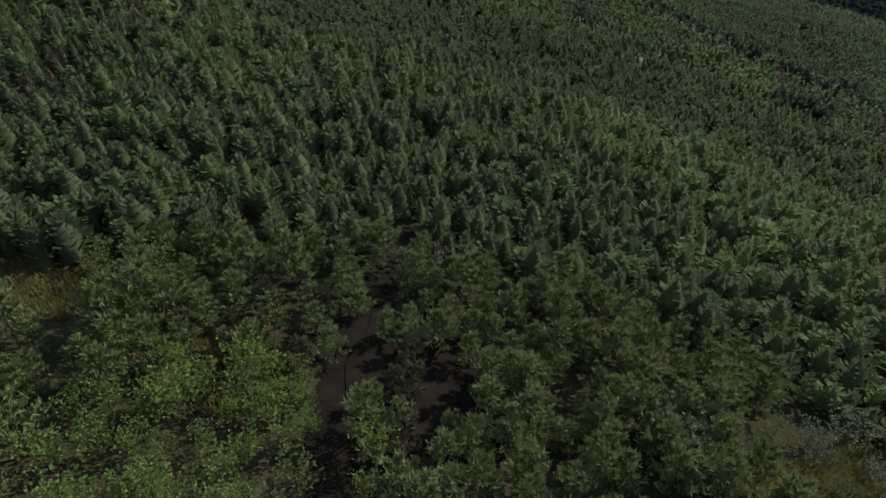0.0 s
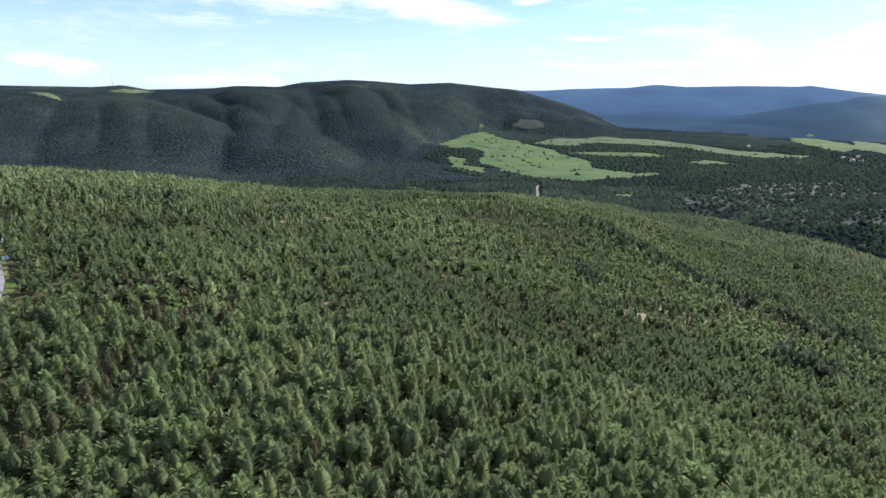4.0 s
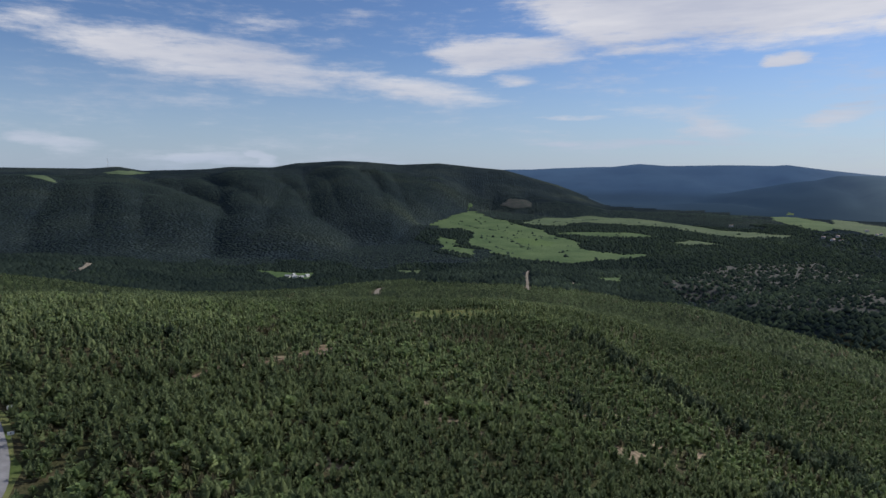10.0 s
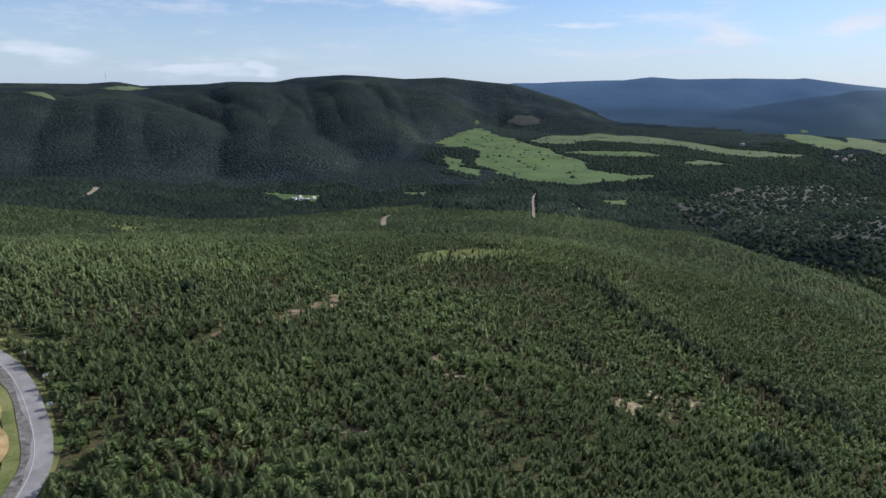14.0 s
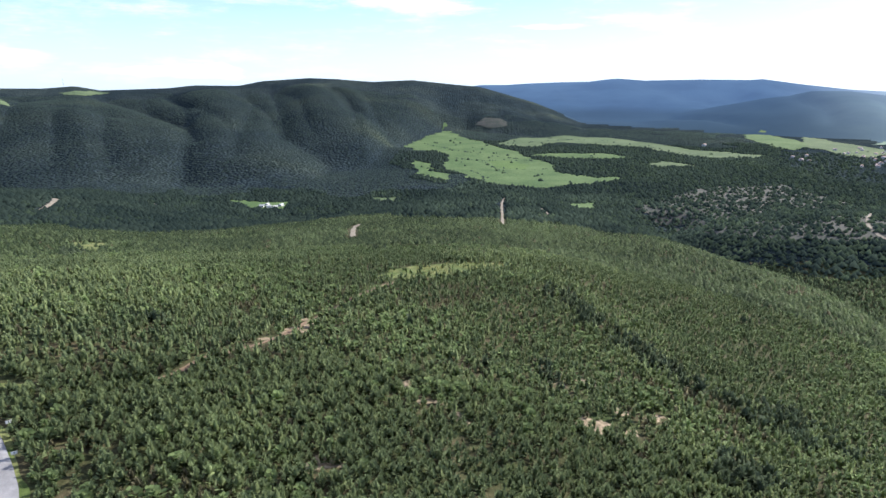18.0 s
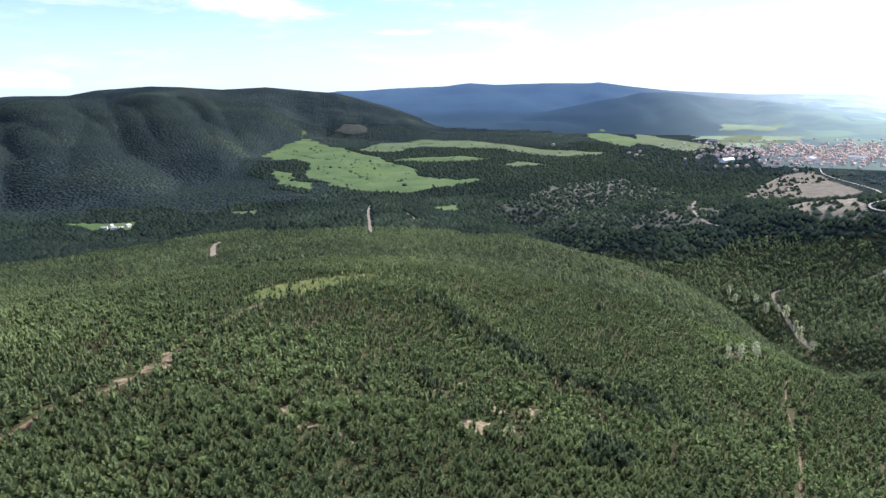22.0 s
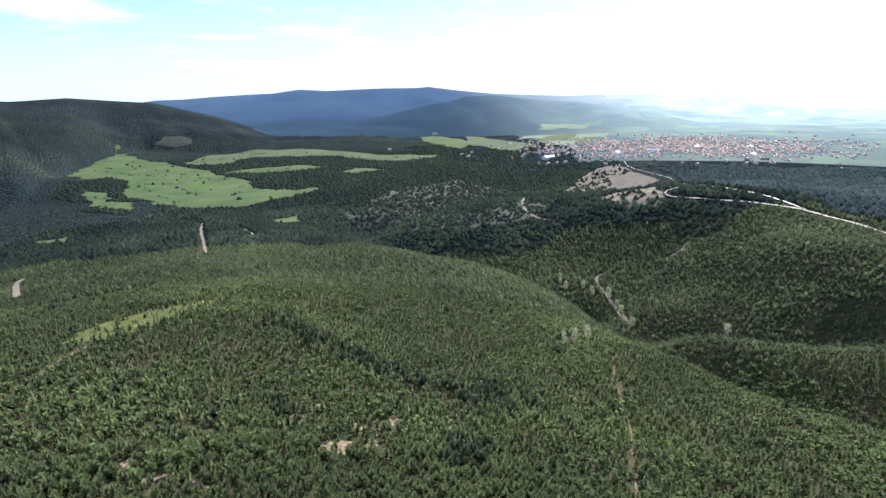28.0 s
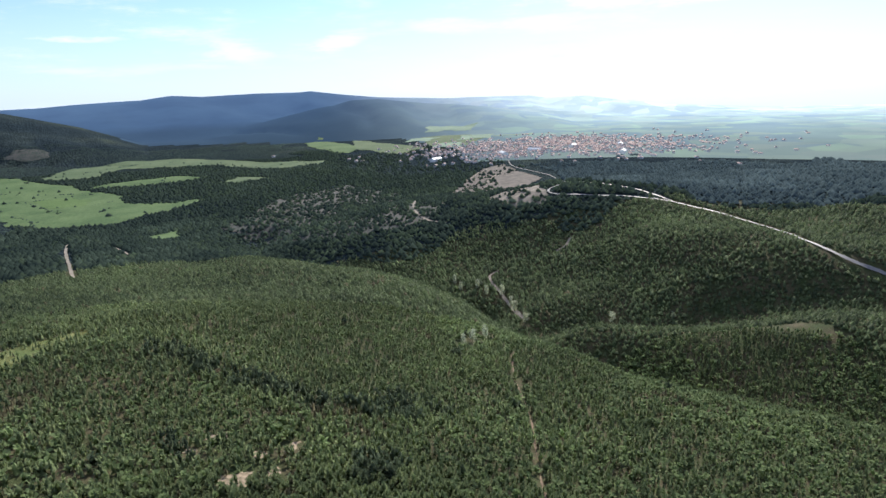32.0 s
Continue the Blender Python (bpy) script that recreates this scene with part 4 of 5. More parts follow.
def scatter(shapes, pick, x, y, height, wide, tint, sink=0.0):
    """Joins many trees into arrays: one of the shapes at each place."""
    z = land(x, y) - sink
    vs, ts, cs, n = [], [], [], 0
    turn = rng.uniform(0, 2 * np.pi, len(x))
    for k, (v, t) in enumerate(shapes):
        m = np.flatnonzero(pick == k)
        if not len(m):
            continue
        c, s = np.cos(turn[m])[:, None], np.sin(turn[m])[:, None]
        w = (height[m] * wide[m])[:, None]
        vx = x[m][:, None] + w * (c * v[:, 0] - s * v[:, 1])
        vy = y[m][:, None] + w * (s * v[:, 0] + c * v[:, 1])
        vz = z[m][:, None] + height[m][:, None] * v[:, 2]
        vs.append(np.stack([vx, vy, vz], -1).reshape(-1, 3))
        ts.append((t[None] + n + (np.arange(len(m)) * len(v))[:, None, None]).reshape(-1, 3))
        cs.append(np.repeat(tint[m], len(v)))
        n += len(m) * len(v)
    return np.concatenate(vs), np.concatenate(ts), np.concatenate(cs)


def jittered(r0, r1, a0, a1, gap):
    """Places over a sector of the plan, about gap metres apart."""
    n = int(2 * r1 / gap) + 1
    u = (np.arange(n) - n / 2) * gap
    x, y = np.meshgrid(u, u)
    x = (x + rng.uniform(-0.42, 0.42, x.shape) * gap).ravel()
    y = (y + rng.uniform(-0.42, 0.42, y.shape) * gap).ravel()
    r, az = np.hypot(x, y), np.degrees(np.arctan2(x, y))
    r = r + 0.07 * r * step(200, 420, r) * rough(x, y, 140, 7, 2)
    az = az + 5 * step(900, 1300, r) * rough(x, y, 240, 9, 3)
    m = (r >= r0) & (r < r1) & (az >= a0) & (az < a1)
    return x[m], y[m]


DARK_BELTS = [[(76, 288), (84, 266), (93, 248), (98, 227), (108, 213), (119, 203), (128, 191), (138, 180)], [(141, 196), (154, 194), (152, 178)], [(95, 151), (106, 150)]]


def off_belts(x, y):
    return np.minimum.reduce([off_line(x, y, line) for line in DARK_BELTS])


def broadleaf_share(x, y):
    """How much of the wood is broad-leaved: more towards the stream in the east."""
    belt = np.exp(-((off_belts(x, y) / 10) ** 2))
    return np.clip(0.12 - belt + 0.4 * np.exp(-(((x - 70) / 32) ** 2 + ((y - 205) / 60) ** 2)) + 0.35 * step(90, 260, x - 0.2 * y) + 0.35 * rough(x, y, 70, 61, 2), 0, 0.9)


def woods(name, label, r0, r1, a0, a1, gap, pines, broads, tall, seed, needles=None, leaves=None):
    x, y = jittered(r0, r1, a0, a1, gap)
    if r0 >= 760:
        wob = 70 * rough(x, y, 160, 95, 3)
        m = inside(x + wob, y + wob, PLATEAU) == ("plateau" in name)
        x, y = x[m], y[m]
    m = rng.random(len(x)) < tree_share(x, y)
    x, y = x[m], y[m]
    leafy = rng.random(len(x)) < broadleaf_share(x, y)
    patch = rough(x, y, 45, seed, 2) + 0.7 * rough(x, y, 170, 79, 2)
    calm = 1.0 if r0 < 1300 else 0.4
    if r0 >= 1300:
        patch = 0.9 * rough(x, y, 420, 83, 3)
    old, dying = np.zeros(len(x), bool), np.zeros(len(x), bool)
    if 40 < r0 < 760:
        old = (off_belts(x, y) < 6.5 + 5 * rough(x, y, 16, 15, 2)) | (rough(x, y, 24, 19, 2) > (1.15 if r0 > 100 else 9.0))
        old &= rng.random(len(x)) < 0.7
        dying = ~old & ((rough(x, y, 22, 301, 2) > 0.88) & (rng.random(len(x)) < 0.45) | (rng.random(len(x)) < 0.015))
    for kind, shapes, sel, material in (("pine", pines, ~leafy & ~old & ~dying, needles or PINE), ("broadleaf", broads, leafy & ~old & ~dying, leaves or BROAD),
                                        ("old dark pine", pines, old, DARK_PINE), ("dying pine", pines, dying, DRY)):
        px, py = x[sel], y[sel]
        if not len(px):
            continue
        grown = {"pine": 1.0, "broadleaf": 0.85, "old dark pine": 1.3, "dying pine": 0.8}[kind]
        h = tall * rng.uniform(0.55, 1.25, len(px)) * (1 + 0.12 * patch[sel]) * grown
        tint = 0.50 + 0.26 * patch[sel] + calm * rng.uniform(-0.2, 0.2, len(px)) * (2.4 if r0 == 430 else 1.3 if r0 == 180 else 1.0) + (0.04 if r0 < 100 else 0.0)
        # crowns tinted lighter eastward, darker north-west, in place of glare and shade
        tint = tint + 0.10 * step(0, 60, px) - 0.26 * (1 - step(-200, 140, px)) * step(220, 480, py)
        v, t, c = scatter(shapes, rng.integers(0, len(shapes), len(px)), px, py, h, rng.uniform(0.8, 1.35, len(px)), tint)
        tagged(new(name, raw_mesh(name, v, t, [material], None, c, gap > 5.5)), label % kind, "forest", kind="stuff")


PINES_HILL = [shaggy(8, 0.43, 240 + k, 0.56) for k in range(10)]
BROADS_HILL = [shaggy(8, 0.48, 260 + k, broad=True) for k in range(8)]
PINES_MID = [shaggy(36, 0.40, k, 0.62, False, 0.75) for k in range(10)]
BROADS_MID = [shaggy(32, 0.46, 20 + k, 0.7, True, 0.85) for k in range(8)]
PINES_FINE = [shaggy(104, 0.43, 200 + k, 0.52, False, 0.58) for k in range(8)]
BROADS_FINE = [shaggy(84, 0.42, 220 + k, 0.7, True, 0.5) for k in range(6)]
PINES_FAR = [ragged(6, 0.46, 40 + k) for k in range(12)]
BROADS_FAR = [ragged(6, 0.50, 60 + k, True) for k in range(10)]
PINES_LAST = [dome(0.72, 80 + k, 1, 5, 0.5) for k in range(6)]
CANOPY = [dome(2.1, 300 + k, 1, 5, 0.2) for k in range(6)]
BROADS_LAST = [dome(0.74, 90 + k, 1, 5) for k in range(6)]

woods("young_forest", "dense young %s trees on the hill round the clearing", 112, 180, -48, 85, 2.05, PINES_MID, BROADS_MID, 4.2, 71)
woods("young_forest", "dense young %s trees close to the landing place", 50, 112, -48, 85, 2.1, PINES_FINE, BROADS_FINE, 4.5, 71)
woods("young_forest", "dense young %s trees on the hill round the clearing", 9, 50, 62, 85, 2.6, PINES_FINE, BROADS_FINE, 4.5, 71)
woods("hill_forest", "young %s forest over the brow and round the clearing", 180, 430, -48, 85, 2.4, PINES_HILL, BROADS_HILL, 4.0, 71)
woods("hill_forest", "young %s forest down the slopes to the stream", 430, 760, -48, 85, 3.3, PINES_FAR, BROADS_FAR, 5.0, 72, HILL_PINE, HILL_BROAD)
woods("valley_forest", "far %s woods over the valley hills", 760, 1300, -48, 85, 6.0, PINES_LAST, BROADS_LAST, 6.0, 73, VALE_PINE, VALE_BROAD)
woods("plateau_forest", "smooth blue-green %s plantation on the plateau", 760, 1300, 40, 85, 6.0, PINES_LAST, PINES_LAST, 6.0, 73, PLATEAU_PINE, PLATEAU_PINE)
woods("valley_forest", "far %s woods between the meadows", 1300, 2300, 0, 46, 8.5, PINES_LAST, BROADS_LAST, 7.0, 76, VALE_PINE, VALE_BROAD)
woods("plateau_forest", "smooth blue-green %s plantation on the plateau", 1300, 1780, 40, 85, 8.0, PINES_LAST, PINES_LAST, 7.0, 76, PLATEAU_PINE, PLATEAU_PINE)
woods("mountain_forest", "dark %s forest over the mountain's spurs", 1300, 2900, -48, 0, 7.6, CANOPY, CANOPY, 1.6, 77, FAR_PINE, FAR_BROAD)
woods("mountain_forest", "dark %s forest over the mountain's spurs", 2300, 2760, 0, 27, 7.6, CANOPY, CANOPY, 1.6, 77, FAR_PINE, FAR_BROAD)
woods("back_forest", "young %s forest behind the hilltop", 0, 330, 85, 180, 5.0, PINES_FAR, BROADS_FAR, 5.8, 74)
woods("back_forest", "young %s forest behind the hilltop", 0, 330, -180, -48, 5.0, PINES_FAR, BROADS_FAR, 5.8, 74)


# hedges between the meadows
HEDGES = [[(40, 2150), (120, 2000), (188, 1904), (282, 1800), (345, 1760)], [(205, 1749), (282, 1747), (400, 1720)], [(120, 1800), (205, 1749), (215, 1620), (240, 1500)], [(215, 1620), (300, 1560), (380, 1600)],
          [(160, 1360), (175, 1480), (150, 1560)], [(600, 1900), (740, 1960), (860, 1830)], [(420, 2180), (560, 2240), (720, 2200)]]
for line in HEDGES:
    p = smooth_line(line, 5.0)
    p = p[rng.random(len(p)) < 0.42] + 0
    n = len(p)
    v, t, c = scatter(BROADS_LAST, rng.integers(0, 6, n), p[:, 0] + rng.uniform(-3, 3, n), p[:, 1] + rng.uniform(-3, 3, n), rng.uniform(1.8, 4.5, n), rng.uniform(0.9, 1.5, n), rng.uniform(0, 0.6, n))
    tagged(new("hedge", raw_mesh("hedge", v, t, [FAR_BROAD], None, c, True)), "dark broad-leaved hedgerow between green meadows", "hedge", kind="stuff")


# ---- single trees near the landing place ----
def part(name, bm, material, parent, label=""):
    """Links a bmesh, or a mesh, as one object under a thing."""
    me = bm
    if isinstance(bm, bmesh.types.BMesh):
        me = bpy.data.meshes.new(name)
        bm.to_mesh(me)
        bm.free()
    if material and not me.materials:
        me.materials.append(material)
    ob = new(name, me)
    ob.parent = parent
    return tagged(ob, label)


def tube(path, radii, sides, verts, tris):
    """Adds a tapered tube along a path to lists of places and triangles."""
    n = len(verts)
    for p, r in zip(path, radii):
        for k in range(sides):
            a = 2 * math.pi * k / sides
            verts.append((p[0] + r * math.cos(a), p[1] + r * math.sin(a), p[2]))
    for i in range(len(path) - 1):
        for k in range(sides):
            a, b = n + i * sides + k, n + i * sides + (k + 1) % sides
            tris += [(a, b, b + sides), (a, b + sides, a + sides)]


def brush(at, way, length, count, g, verts, tris, slim=0.11):
    """A tuft of needles or leaves round the end of a twig."""
    way = np.array(way, float)
    way /= np.linalg.norm(way)
    for _ in range(count):
        d = way * g.uniform(0.4, 1.0) + g.normal(0, 0.4, 3) + (0, 0, 0.2)
        d /= np.linalg.norm(d)
        side = np.cross(d, g.normal(0, 0.6, 3) + (0, 0, 1.2))
        side /= np.linalg.norm(side) + 1e-6
        L = length * g.uniform(0.7, 1.2)
        n = len(verts)
        mid = at + d * L * 0.5
        if slim < 0.2:
            verts += [tuple(at - side * L * slim), tuple(at + d * L), tuple(at + side * L * slim)]
            tris.append((n, n + 1, n + 2))
        else:
            verts += [tuple(at), tuple(mid + side * L * slim), tuple(at + d * L), tuple(mid - side * L * slim)]
            tris += [(n, n + 1, n + 2), (n, n + 2, n + 3)]


def pine_meshes(seed, h):
    g = np.random.default_rng(seed)
    wood, wt, leaf, lt = [], [], [], []
    lean = g.uniform(-0.06, 0.06, 2) * h
    spine = [np.array([lean[0] * t * t, lean[1] * t * t, h * 0.97 * t - 0.3]) for t in np.linspace(0, 1, 6)]
    tube(spine, [0.020 * h * (1 - 0.93 * t) for t in np.linspace(0, 1, 6)], 6, wood, wt)
    limbs = 20
    for k in range(limbs):
        t = 0.14 + 0.82 * (k + g.uniform(-0.3, 0.3)) / limbs
        a = k * 2.39996 + g.uniform(-0.4, 0.4)
        base = np.array([lean[0] * t * t, lean[1] * t * t, h * 0.97 * t - 0.3])
        L = h * (0.31 * (1 - t) ** 0.62 + 0.05) * g.uniform(0.75, 1.2)
        rise = g.uniform(0.25, 0.65) + 0.5 * t
        way = np.array([math.cos(a), math.sin(a), rise])
        way /= np.linalg.norm(way)
        tip = base + way * L + np.array([0, 0, 0.10 * L])
        tube([base, base + way * L * 0.55, tip], [0.006 * h * (1 - t * 0.7), 0.004 * h * (1 - t * 0.7), 0.002], 3, wood, wt)
        out = np.cross(way, (0, 0, 1))
        for s in np.linspace(0.32, 1.0, 4):
            p = base + way * L * s
            brush(p, way + (0, 0, 0.7), 0.108 * h, 6, g, leaf, lt, 0.15)
            for sgn in (-1, 1):
                q = p + out * sgn * L * 0.20 * (1.25 - s * 0.6) + way * L * 0.12
                brush(q, way + out * sgn * 0.7 + (0, 0, 0.5), 0.095 * h, 4, g, leaf, lt, 0.15)
    brush(spine[-1], (0, 0, 1), 0.08 * h, 8, g, leaf, lt)
    return raw_mesh("trunk", wood, wt, [BARK]), leaf, lt


def broadleaf_meshes(seed, h, wide=0.42, low=0.22):
    g = np.random.default_rng(seed)
    wood, wt, leaf, lt = [], [], [], []
    spine = [np.array([g.uniform(-0.02, 0.02) * h, g.uniform(-0.02, 0.02) * h, h * 0.8 * t - 0.3]) for t in np.linspace(0, 1, 5)]
    tube(spine, [0.017 * h * (1 - 0.8 * t) for t in np.linspace(0, 1, 5)], 6, wood, wt)
    limbs = 17
    for k in range(limbs):
        t = low + (0.86 - low) * k / limbs
        a = k * 2.39996 + g.uniform(-0.5, 0.5)
        base = np.array([0, 0, h * 0.85 * t])
        L = h * wide * math.sqrt(max(0.1, 1 - (1.7 * t - 0.75) ** 2)) * g.uniform(0.75, 1.15)
        way = np.array([math.cos(a), math.sin(a), g.uniform(0.3, 0.9) + t * 0.6])
        way /= np.linalg.norm(way)
        tube([base, base + way * L * 0.6, base + way * L], [0.007 * h, 0.004 * h, 0.002], 3, wood, wt)
        for s in np.linspace(0.35, 1.05, 5):
            for _ in range(3):
                p = base + way * L * s + g.normal(0, 0.055 * h, 3)
                brush(p, way + (0, 0, 0.5), 0.048 * h, 6, g, leaf, lt, 0.34)
    return raw_mesh("trunk", wood, wt, [BARK]), leaf, lt


def proto(make, seed, h, material, tint, **more):
    trunk, leaf, lt = make(seed, h, **more)
    sprays = np.repeat(np.random.default_rng(seed).uniform(-0.34, 0.30, len(leaf) // 45 + 1), 45)[: len(leaf)]
    crown = raw_mesh("crown", leaf, lt, [material], None, tint + sprays)
    return trunk, crown


NEAR_PINES = [proto(pine_meshes, 100 + k, 5.4 + 0.35 * k, NEAR_NEEDLES, 0.74 + 0.05 * k) for k in range(6)]
NEAR_DRY = [proto(pine_meshes, 130 + k, 4.8 + 0.5 * k, DRY, 0.3) for k in range(2)]
NEAR_BROADS = [proto(broadleaf_meshes, 150 + k, 4.4 + 0.5 * k, NEAR_LEAVES, 0.8) for k in range(4)]
NEAR_LIME = [proto(broadleaf_meshes, 160 + k, 4.2 + 0.6 * k, LIME, 0.8) for k in range(3)]
NEAR_SILVER = [proto(broadleaf_meshes, 170 + k, 3.0 + 0.4 * k, SILVER, 0.55, wide=0.6, low=0.05) for k in range(3)]


def plant(kind, meshes, x, y, size, turn, label, group, lean=0.0):
    root = new(kind)
    root.matrix_world = pose(x, y, float(land(x, y)), lean, 0, turn) @ Matrix.Scale(size, 4)
    part("trunk", meshes[0], None, root)
    part("crown", meshes[1], None, root)
    return tagged(root, label, "shrub" if "shrub" in kind else "tree", group)


def near_trees():
    x, y = jittered(9, 50, -50, 62, 2.25)
    m = rng.random(len(x)) < tree_share(x, y)
    count = 0
    for px, py in zip(x[m], y[m]):
        spot = float(rough(px, py, 14, 33, 2))
        grove = math.hypot(px + 10, py - 23) < 10
        east = math.hypot(px - 32, py - 29) < 7.5
        size, turn = rng.uniform(0.46, 0.84), rng.uniform(0, 360)
        if east:
            if rng.random() < 0.42:
                plant("silver_shrub", NEAR_SILVER[rng.integers(3)], px, py, size, turn, "low silvery-green shrub beside dry grass", "silvery shrubs")
        elif grove and rng.random() < 0.7:
            plant("broadleaf_tree", NEAR_LIME[rng.integers(3)], px, py, size, turn, "young fresh lime-green broad-leaved tree in dense growth", "young broad-leaved trees")
        elif grove or spot > 0.62:
            plant("broadleaf_tree", NEAR_BROADS[rng.integers(4)], px, py, size, turn, "young bright green broad-leaved tree in dense growth", "young broad-leaved trees")
        elif spot < -0.72 or math.hypot(px + 8, py - 36) < 5.5 and rng.random() < 0.55 or rng.random() < 0.06:
            plant("dry_pine", NEAR_DRY[rng.integers(2)], px, py, size * 0.85, turn, "thin brownish dying pine with sparse needles", "dying pines", rng.uniform(-9, 9))
        else:
            plant("pine_tree", NEAR_PINES[rng.integers(6)], px, py, size, turn, "young dull green pine with upturned branches", "young pines")
        count += 1
    for px, py in ((84, 112), (89, 108), (80, 100), (92, 100), (74, 96), (66, 90), (70, 103), (12, 44), (3, 47), (19, 30), (34, 33)):
        plant("silver_shrub", NEAR_SILVER[rng.integers(3)], px, py, rng.uniform(0.9, 1.4), rng.uniform(0, 360), "low silvery-green shrub among pines", "silvery shrubs")


near_trees()


def grass(name, label, rings, count, material, seed):
    """Tufts of grass over a few ovals of the plan."""
    g = np.random.default_rng(seed)
    v, t = [], []
    oval = np.array(rings)[g.integers(len(rings), size=count)]
    r, w = np.sqrt(g.random(count)), g.uniform(0, 6.283, count)
    px, py = oval[:, 0] + oval[:, 2] * r * np.cos(w), oval[:, 1] + oval[:, 3] * r * np.sin(w)
    for x, y, z in zip(px, py, land(px, py)):
        for _ in range(5):
            k, d, h = g.uniform(0, 6.283), g.uniform(0.03, 0.16), g.uniform(0.2, 0.6)
            c, s = math.cos(k), math.sin(k)
            n = len(v)
            v += [(x + d * c - 0.06 * s, y + d * s + 0.06 * c, z - 0.05), (x + d * c + 0.06 * s, y + d * s - 0.06 * c, z - 0.05), (x + d * c * 3, y + d * s * 3, z + h)]
            t.append((n, n + 1, n + 2))
    tagged(new(name, raw_mesh(name, v, t, [material], None, np.full(len(v), 0.5))), label, "grass", kind="stuff")


grass("dry_grass", "tufts of dry yellow-green grass in the gaps of the wood", [(31, 28, 8, 3), (31, 28, 6, 3), (36, 30, 5, 3), (-27, 40, 6, 4), (-12, 33, 6, 4)], 5200, STRAW, 4)
grass("clearing_grass", "tufts of grass and low bushes on the clearing", [(10, 305, 10, 14), (35, 325, 18, 12), (55, 337, 8, 8)], 2600, STRAW, 5)

# pale poplars by the stream
POPLAR = proto(broadleaf_meshes, 190, 14.0, PALE_LEAF, 0.5, wide=0.14, low=0.10)
WILLOW = proto(broadleaf_meshes, 191, 11.0, PALE_LEAF, 0.35, wide=0.34, low=0.10)
for px, py in POPLARS:
    plant("poplar", POPLAR, px, py, (0.65 if px < 300 else 1.0) + 0.2 * (py % 7) / 7, px * 7 % 360, "slim pale poplar standing above the stream woods", "pale poplars")
for px, py in WILLOWS:
    plant("willow", WILLOW, px, py, 1.1, px, "rounded silvery willow beside the stream", "silvery willows")


# ---- road signs, houses, town, mast ----
def block(w, d, h, bevel=0.0, z=0.0):
    bm = bmesh.new()
    bmesh.ops.create_cube(bm, size=1.0, matrix=Matrix.Translation((0, 0, z + h / 2)) @ Matrix.Diagonal((w, d, h, 1)))
    if bevel:
        bmesh.ops.bevel(bm, geom=bm.edges[:], offset=bevel, segments=1, affect="EDGES")
    return bm


def rod(r, h, sides=8, z=0.0, top=None):
    bm = bmesh.new()
    bmesh.ops.create_cone(bm, cap_ends=True, segments=sides, radius1=r, radius2=r if top is None else top, depth=h, matrix=Matrix.Translation((0, 0, z + h / 2)))
    return bm


def gable(w, d, h, z, over=0.4):
    """A pitched roof with eaves and thickness."""
    bm = bmesh.new()
    a, b = w / 2 + over, d / 2 + over
    low = [bm.verts.new(p) for p in ((-a, -b, z), (a, -b, z), (a, b, z), (-a, b, z))]
    ridge = [bm.verts.new(p) for p in ((-a, 0, z + h), (a, 0, z + h))]
    bm.faces.new((low[0], low[1], ridge[1], ridge[0]))
    bm.faces.new((low[2], low[3], ridge[0], ridge[1]))
    bm.faces.new((low[1], low[2], ridge[1]))
    bm.faces.new((low[3], low[0], ridge[0]))
    bm.faces.new(low[::-1])
    return bm


def road_sign(x, y, turn):
    root = tagged(new("road_sign"), "small white road marker on a metal post", "road sign", "road markers")
    root.matrix_world = pose(x, y, float(land(x, y)), 0, 0, turn)
    part("post", rod(0.04, 1.7), METAL, root)
    part("plate", block(1.15, 0.03, 0.75, 0.01, 1.25), WHITE, root, "white sign plate")
    part("stripe", block(0.18, 0.036, 0.5, 0.0, 1.38), GLASS, root, "dark stripe on the plate")


for sx, sy in ((-101.5, 133.6), (-91.2, 124.3), (-83.5, 113.5)):
    road_sign(sx, sy, 35)


def house(w, d, h, label, group, wall=None, roof=None):
    root = tagged(new("house"), label, "house", group)
    part("wall", block(w, d, h, 0.05, -1.5), wall or PLASTER, root)
    part("roof", gable(w, d, 0.32 * d, h - 1.5), roof or TILES, root)
    for k in range(3):
        win = block(1.1, 0.12, 1.3, 0.0, h - 1.5 - 1.9)
        bmesh.ops.translate(win, verts=win.verts[:], vec=((k - 1) * w / 3.4, -d / 2 - 0.02, 0))
        part("window", win, GLASS, root)
    return root


HOUSES = [house(11, 8, 5.0, "white village house with a red tiled roof", "houses of the town"), house(9, 9, 6.5, "tall pale town house with a red tiled roof", "houses of the town"),
          house(14, 9, 4.5, "long pale house with a red tiled roof", "houses of the town")]
LONG = house(44, 16, 8, "long white workshop hall at the town's edge", "halls of the town", WHITE, WHITE)
COTTAGE = house(9, 6.5, 4.6, "small white cottage on the river flat", "cottages by the river", WHITE, METAL)


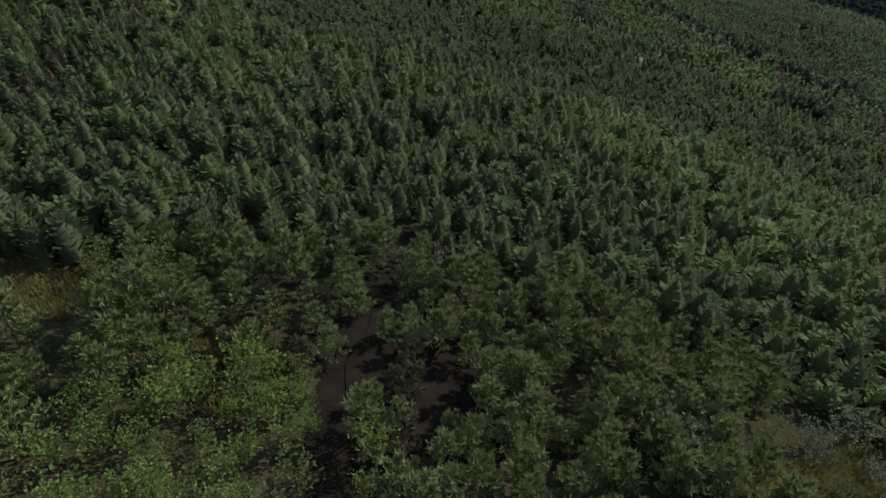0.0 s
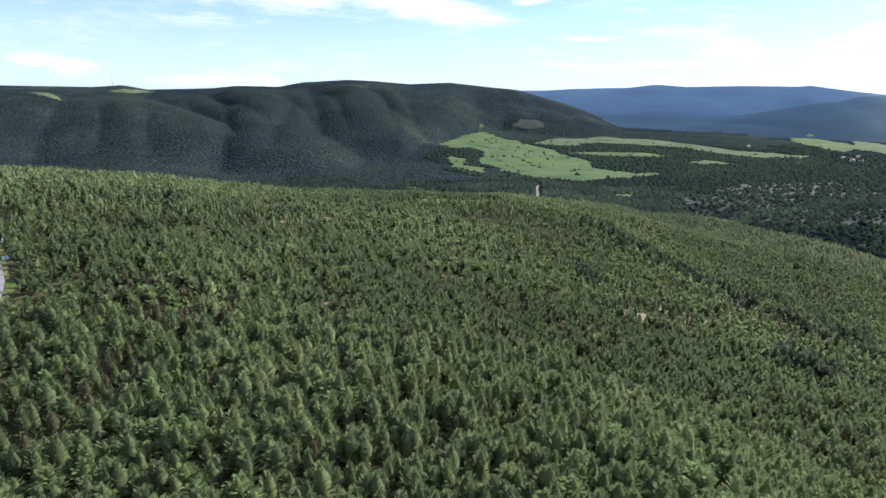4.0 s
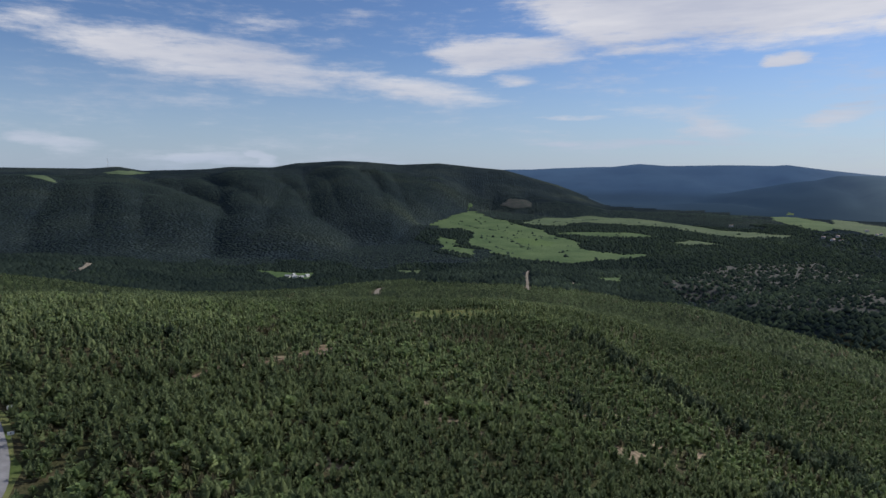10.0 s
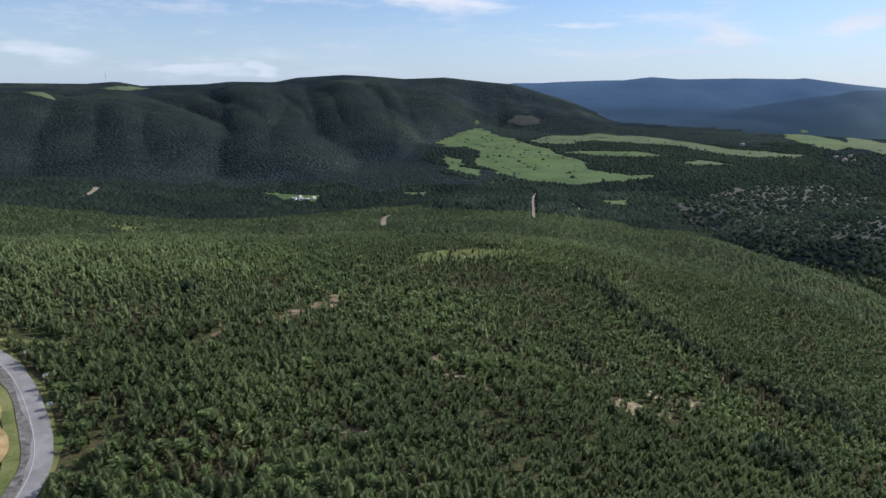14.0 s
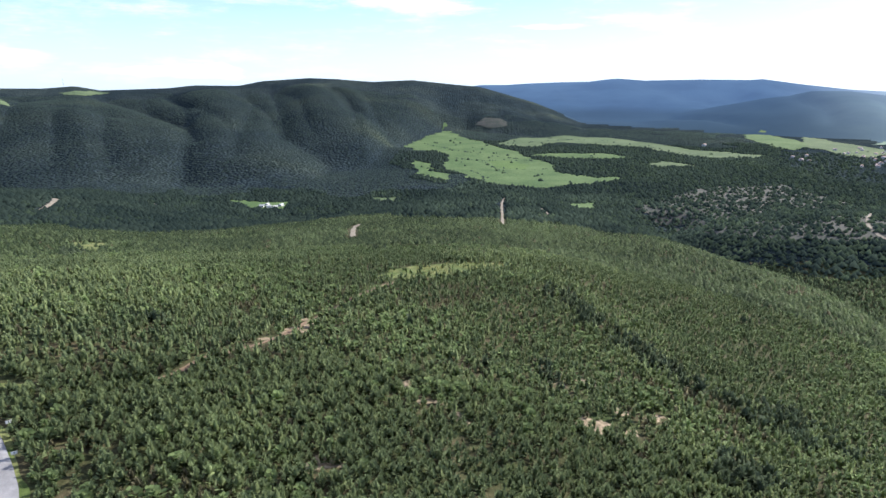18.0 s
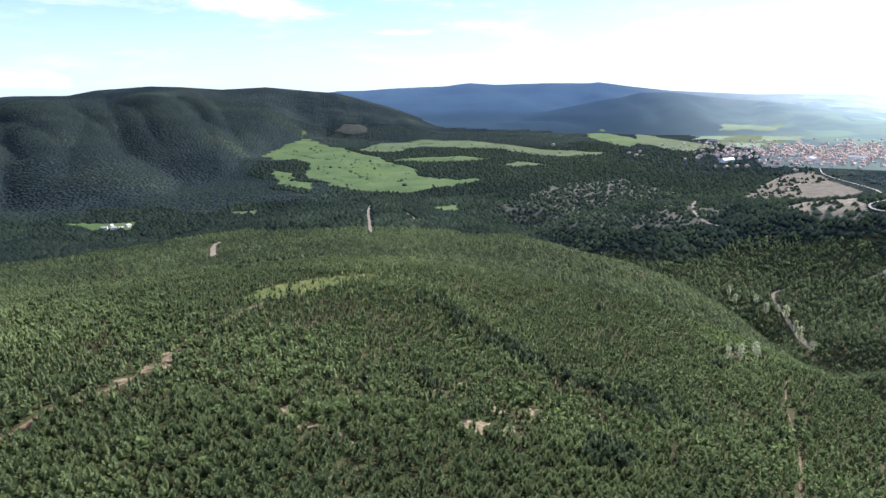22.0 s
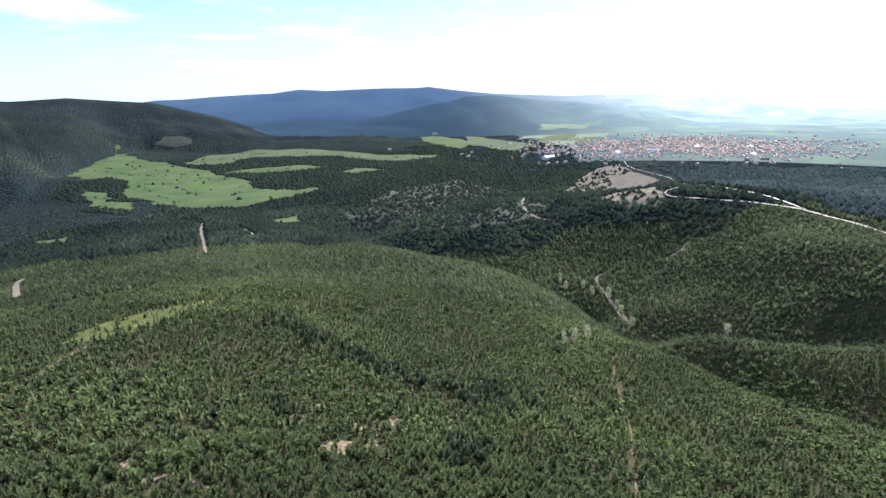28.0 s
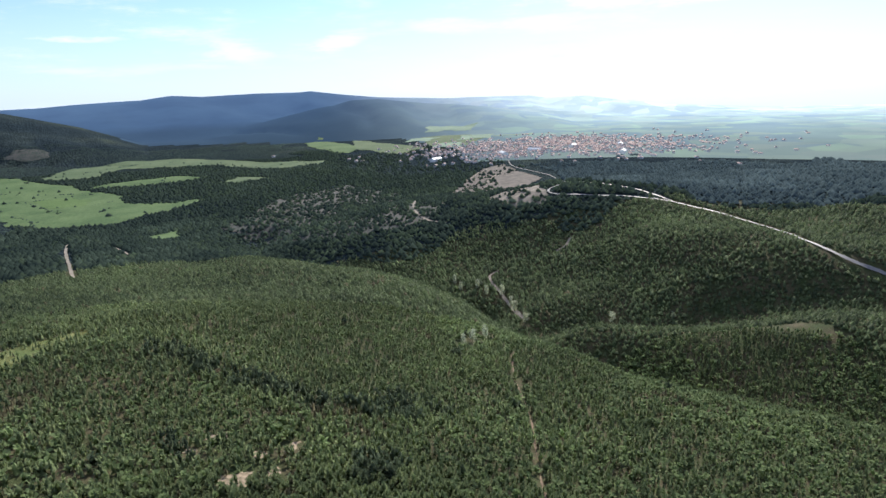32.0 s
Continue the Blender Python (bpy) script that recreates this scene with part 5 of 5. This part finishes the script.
def settle():
    g = np.random.default_rng(55)
    for k, (hx, hy) in enumerate(((-291, 1148), (-276, 1144), (-264, 1142), (-256, 1160), (-283, 1160))):
        m = pose(hx, hy, float(land(hx, hy)) + 0.8, 0, 0, 20 * k)
        if k == 0:
            COTTAGE.matrix_world = m
        else:
            copy_thing(COTTAGE, m)
    made = 0
    first = [True] * 3
    while made < 290:
        hx, hy = g.uniform(1120, 1935), g.uniform(840, 1665)
        core = math.exp(-(((hx - 1650) / 330) ** 2 + ((hy - 1330) / 330) ** 2))
        if not inside(np.array([hx]), np.array([hy]), TOWN)[0] or g.random() > 0.15 + core:
            continue
        kind = int(g.integers(3))
        m = pose(hx, hy, float(land(hx, hy)) + 0.9, 0, 0, float(g.choice([20, 110, 65, 155])) + g.uniform(-8, 8))
        if first[kind]:
            HOUSES[kind].matrix_world, first[kind] = m, False
        else:
            copy_thing(HOUSES[kind], m)
        made += 1
    for k, (hx, hy, turn) in enumerate(((1700, 1240, 20), (1560, 1290, 110), (1800, 1120, 30), (1640, 1010, 25), (1450, 1330, 60), (1240, 1420, 10))):
        m = pose(hx, hy, float(land(hx, hy)) + 0.9, 0, 0, turn)
        if k == 0:
            LONG.matrix_world = m
        else:
            copy_thing(LONG, m)


settle()


def far_houses(count):
    """The dense part of the town, too far off to tell house from house."""
    g = np.random.default_rng(57)
    walls, wt, roofs, rt = [], [], [], []
    bearing, r = np.radians(g.normal(53, 7, count)), g.normal(2180, 150, count)
    px, py = r * np.sin(bearing), r * np.cos(bearing)
    for x, y, z in zip(px, py, land(px, py) - 0.5):
        w, d, h, turn = g.uniform(3.5, 6.5), g.uniform(3, 4.5), g.uniform(3, 6.5), g.uniform(0, 3.14)
        c, s = math.cos(turn), math.sin(turn)
        ring = [(x + a * w * c - b * d * s, y + a * w * s + b * d * c) for a, b in ((-1, -1), (1, -1), (1, 1), (-1, 1))]
        n, m = len(walls), len(roofs)
        walls += [(*p, z) for p in ring] + [(*p, z + h) for p in ring]
        wt += [(n + k, n + (k + 1) % 4, n + 4 + (k + 1) % 4, n + 4 + k) for k in range(4)]
        roofs += [(*p, z + h) for p in ring] + [(x - w * c, y - w * s, z + h + 0.6 * d), (x + w * c, y + w * s, z + h + 0.6 * d)]
        rt += [(m, m + 1, m + 5), (m, m + 5, m + 4), (m + 2, m + 3, m + 4), (m + 2, m + 4, m + 5), (m + 1, m + 2, m + 5), (m + 3, m, m + 4)]
    town = tagged(new("town"), "dense far town of pale walls and red roofs", "town", kind="stuff")
    part("wall", raw_mesh("wall", walls, wt, [PLASTER]), None, town)
    part("roof", raw_mesh("roof", roofs, rt, [TILES]), None, town)


far_houses(1300)


def mast(x, y):
    root = tagged(new("radio_mast"), "thin grey radio mast on the mountain top", "mast")
    root.matrix_world = pose(x, y, float(land(x, y)) - 1, 0, 0, 10)
    part("pole", rod(0.9, 42, 8, 0, 0.35), METAL, root)
    part("antenna", rod(0.18, 10, 6, 42, 0.1), METAL, root)
    for z in (24, 33):
        drum = rod(1.6, 2.2, 10, z)
        part("dish", drum, WHITE, root, "white drum aerial")


mast(-1560, 2870)
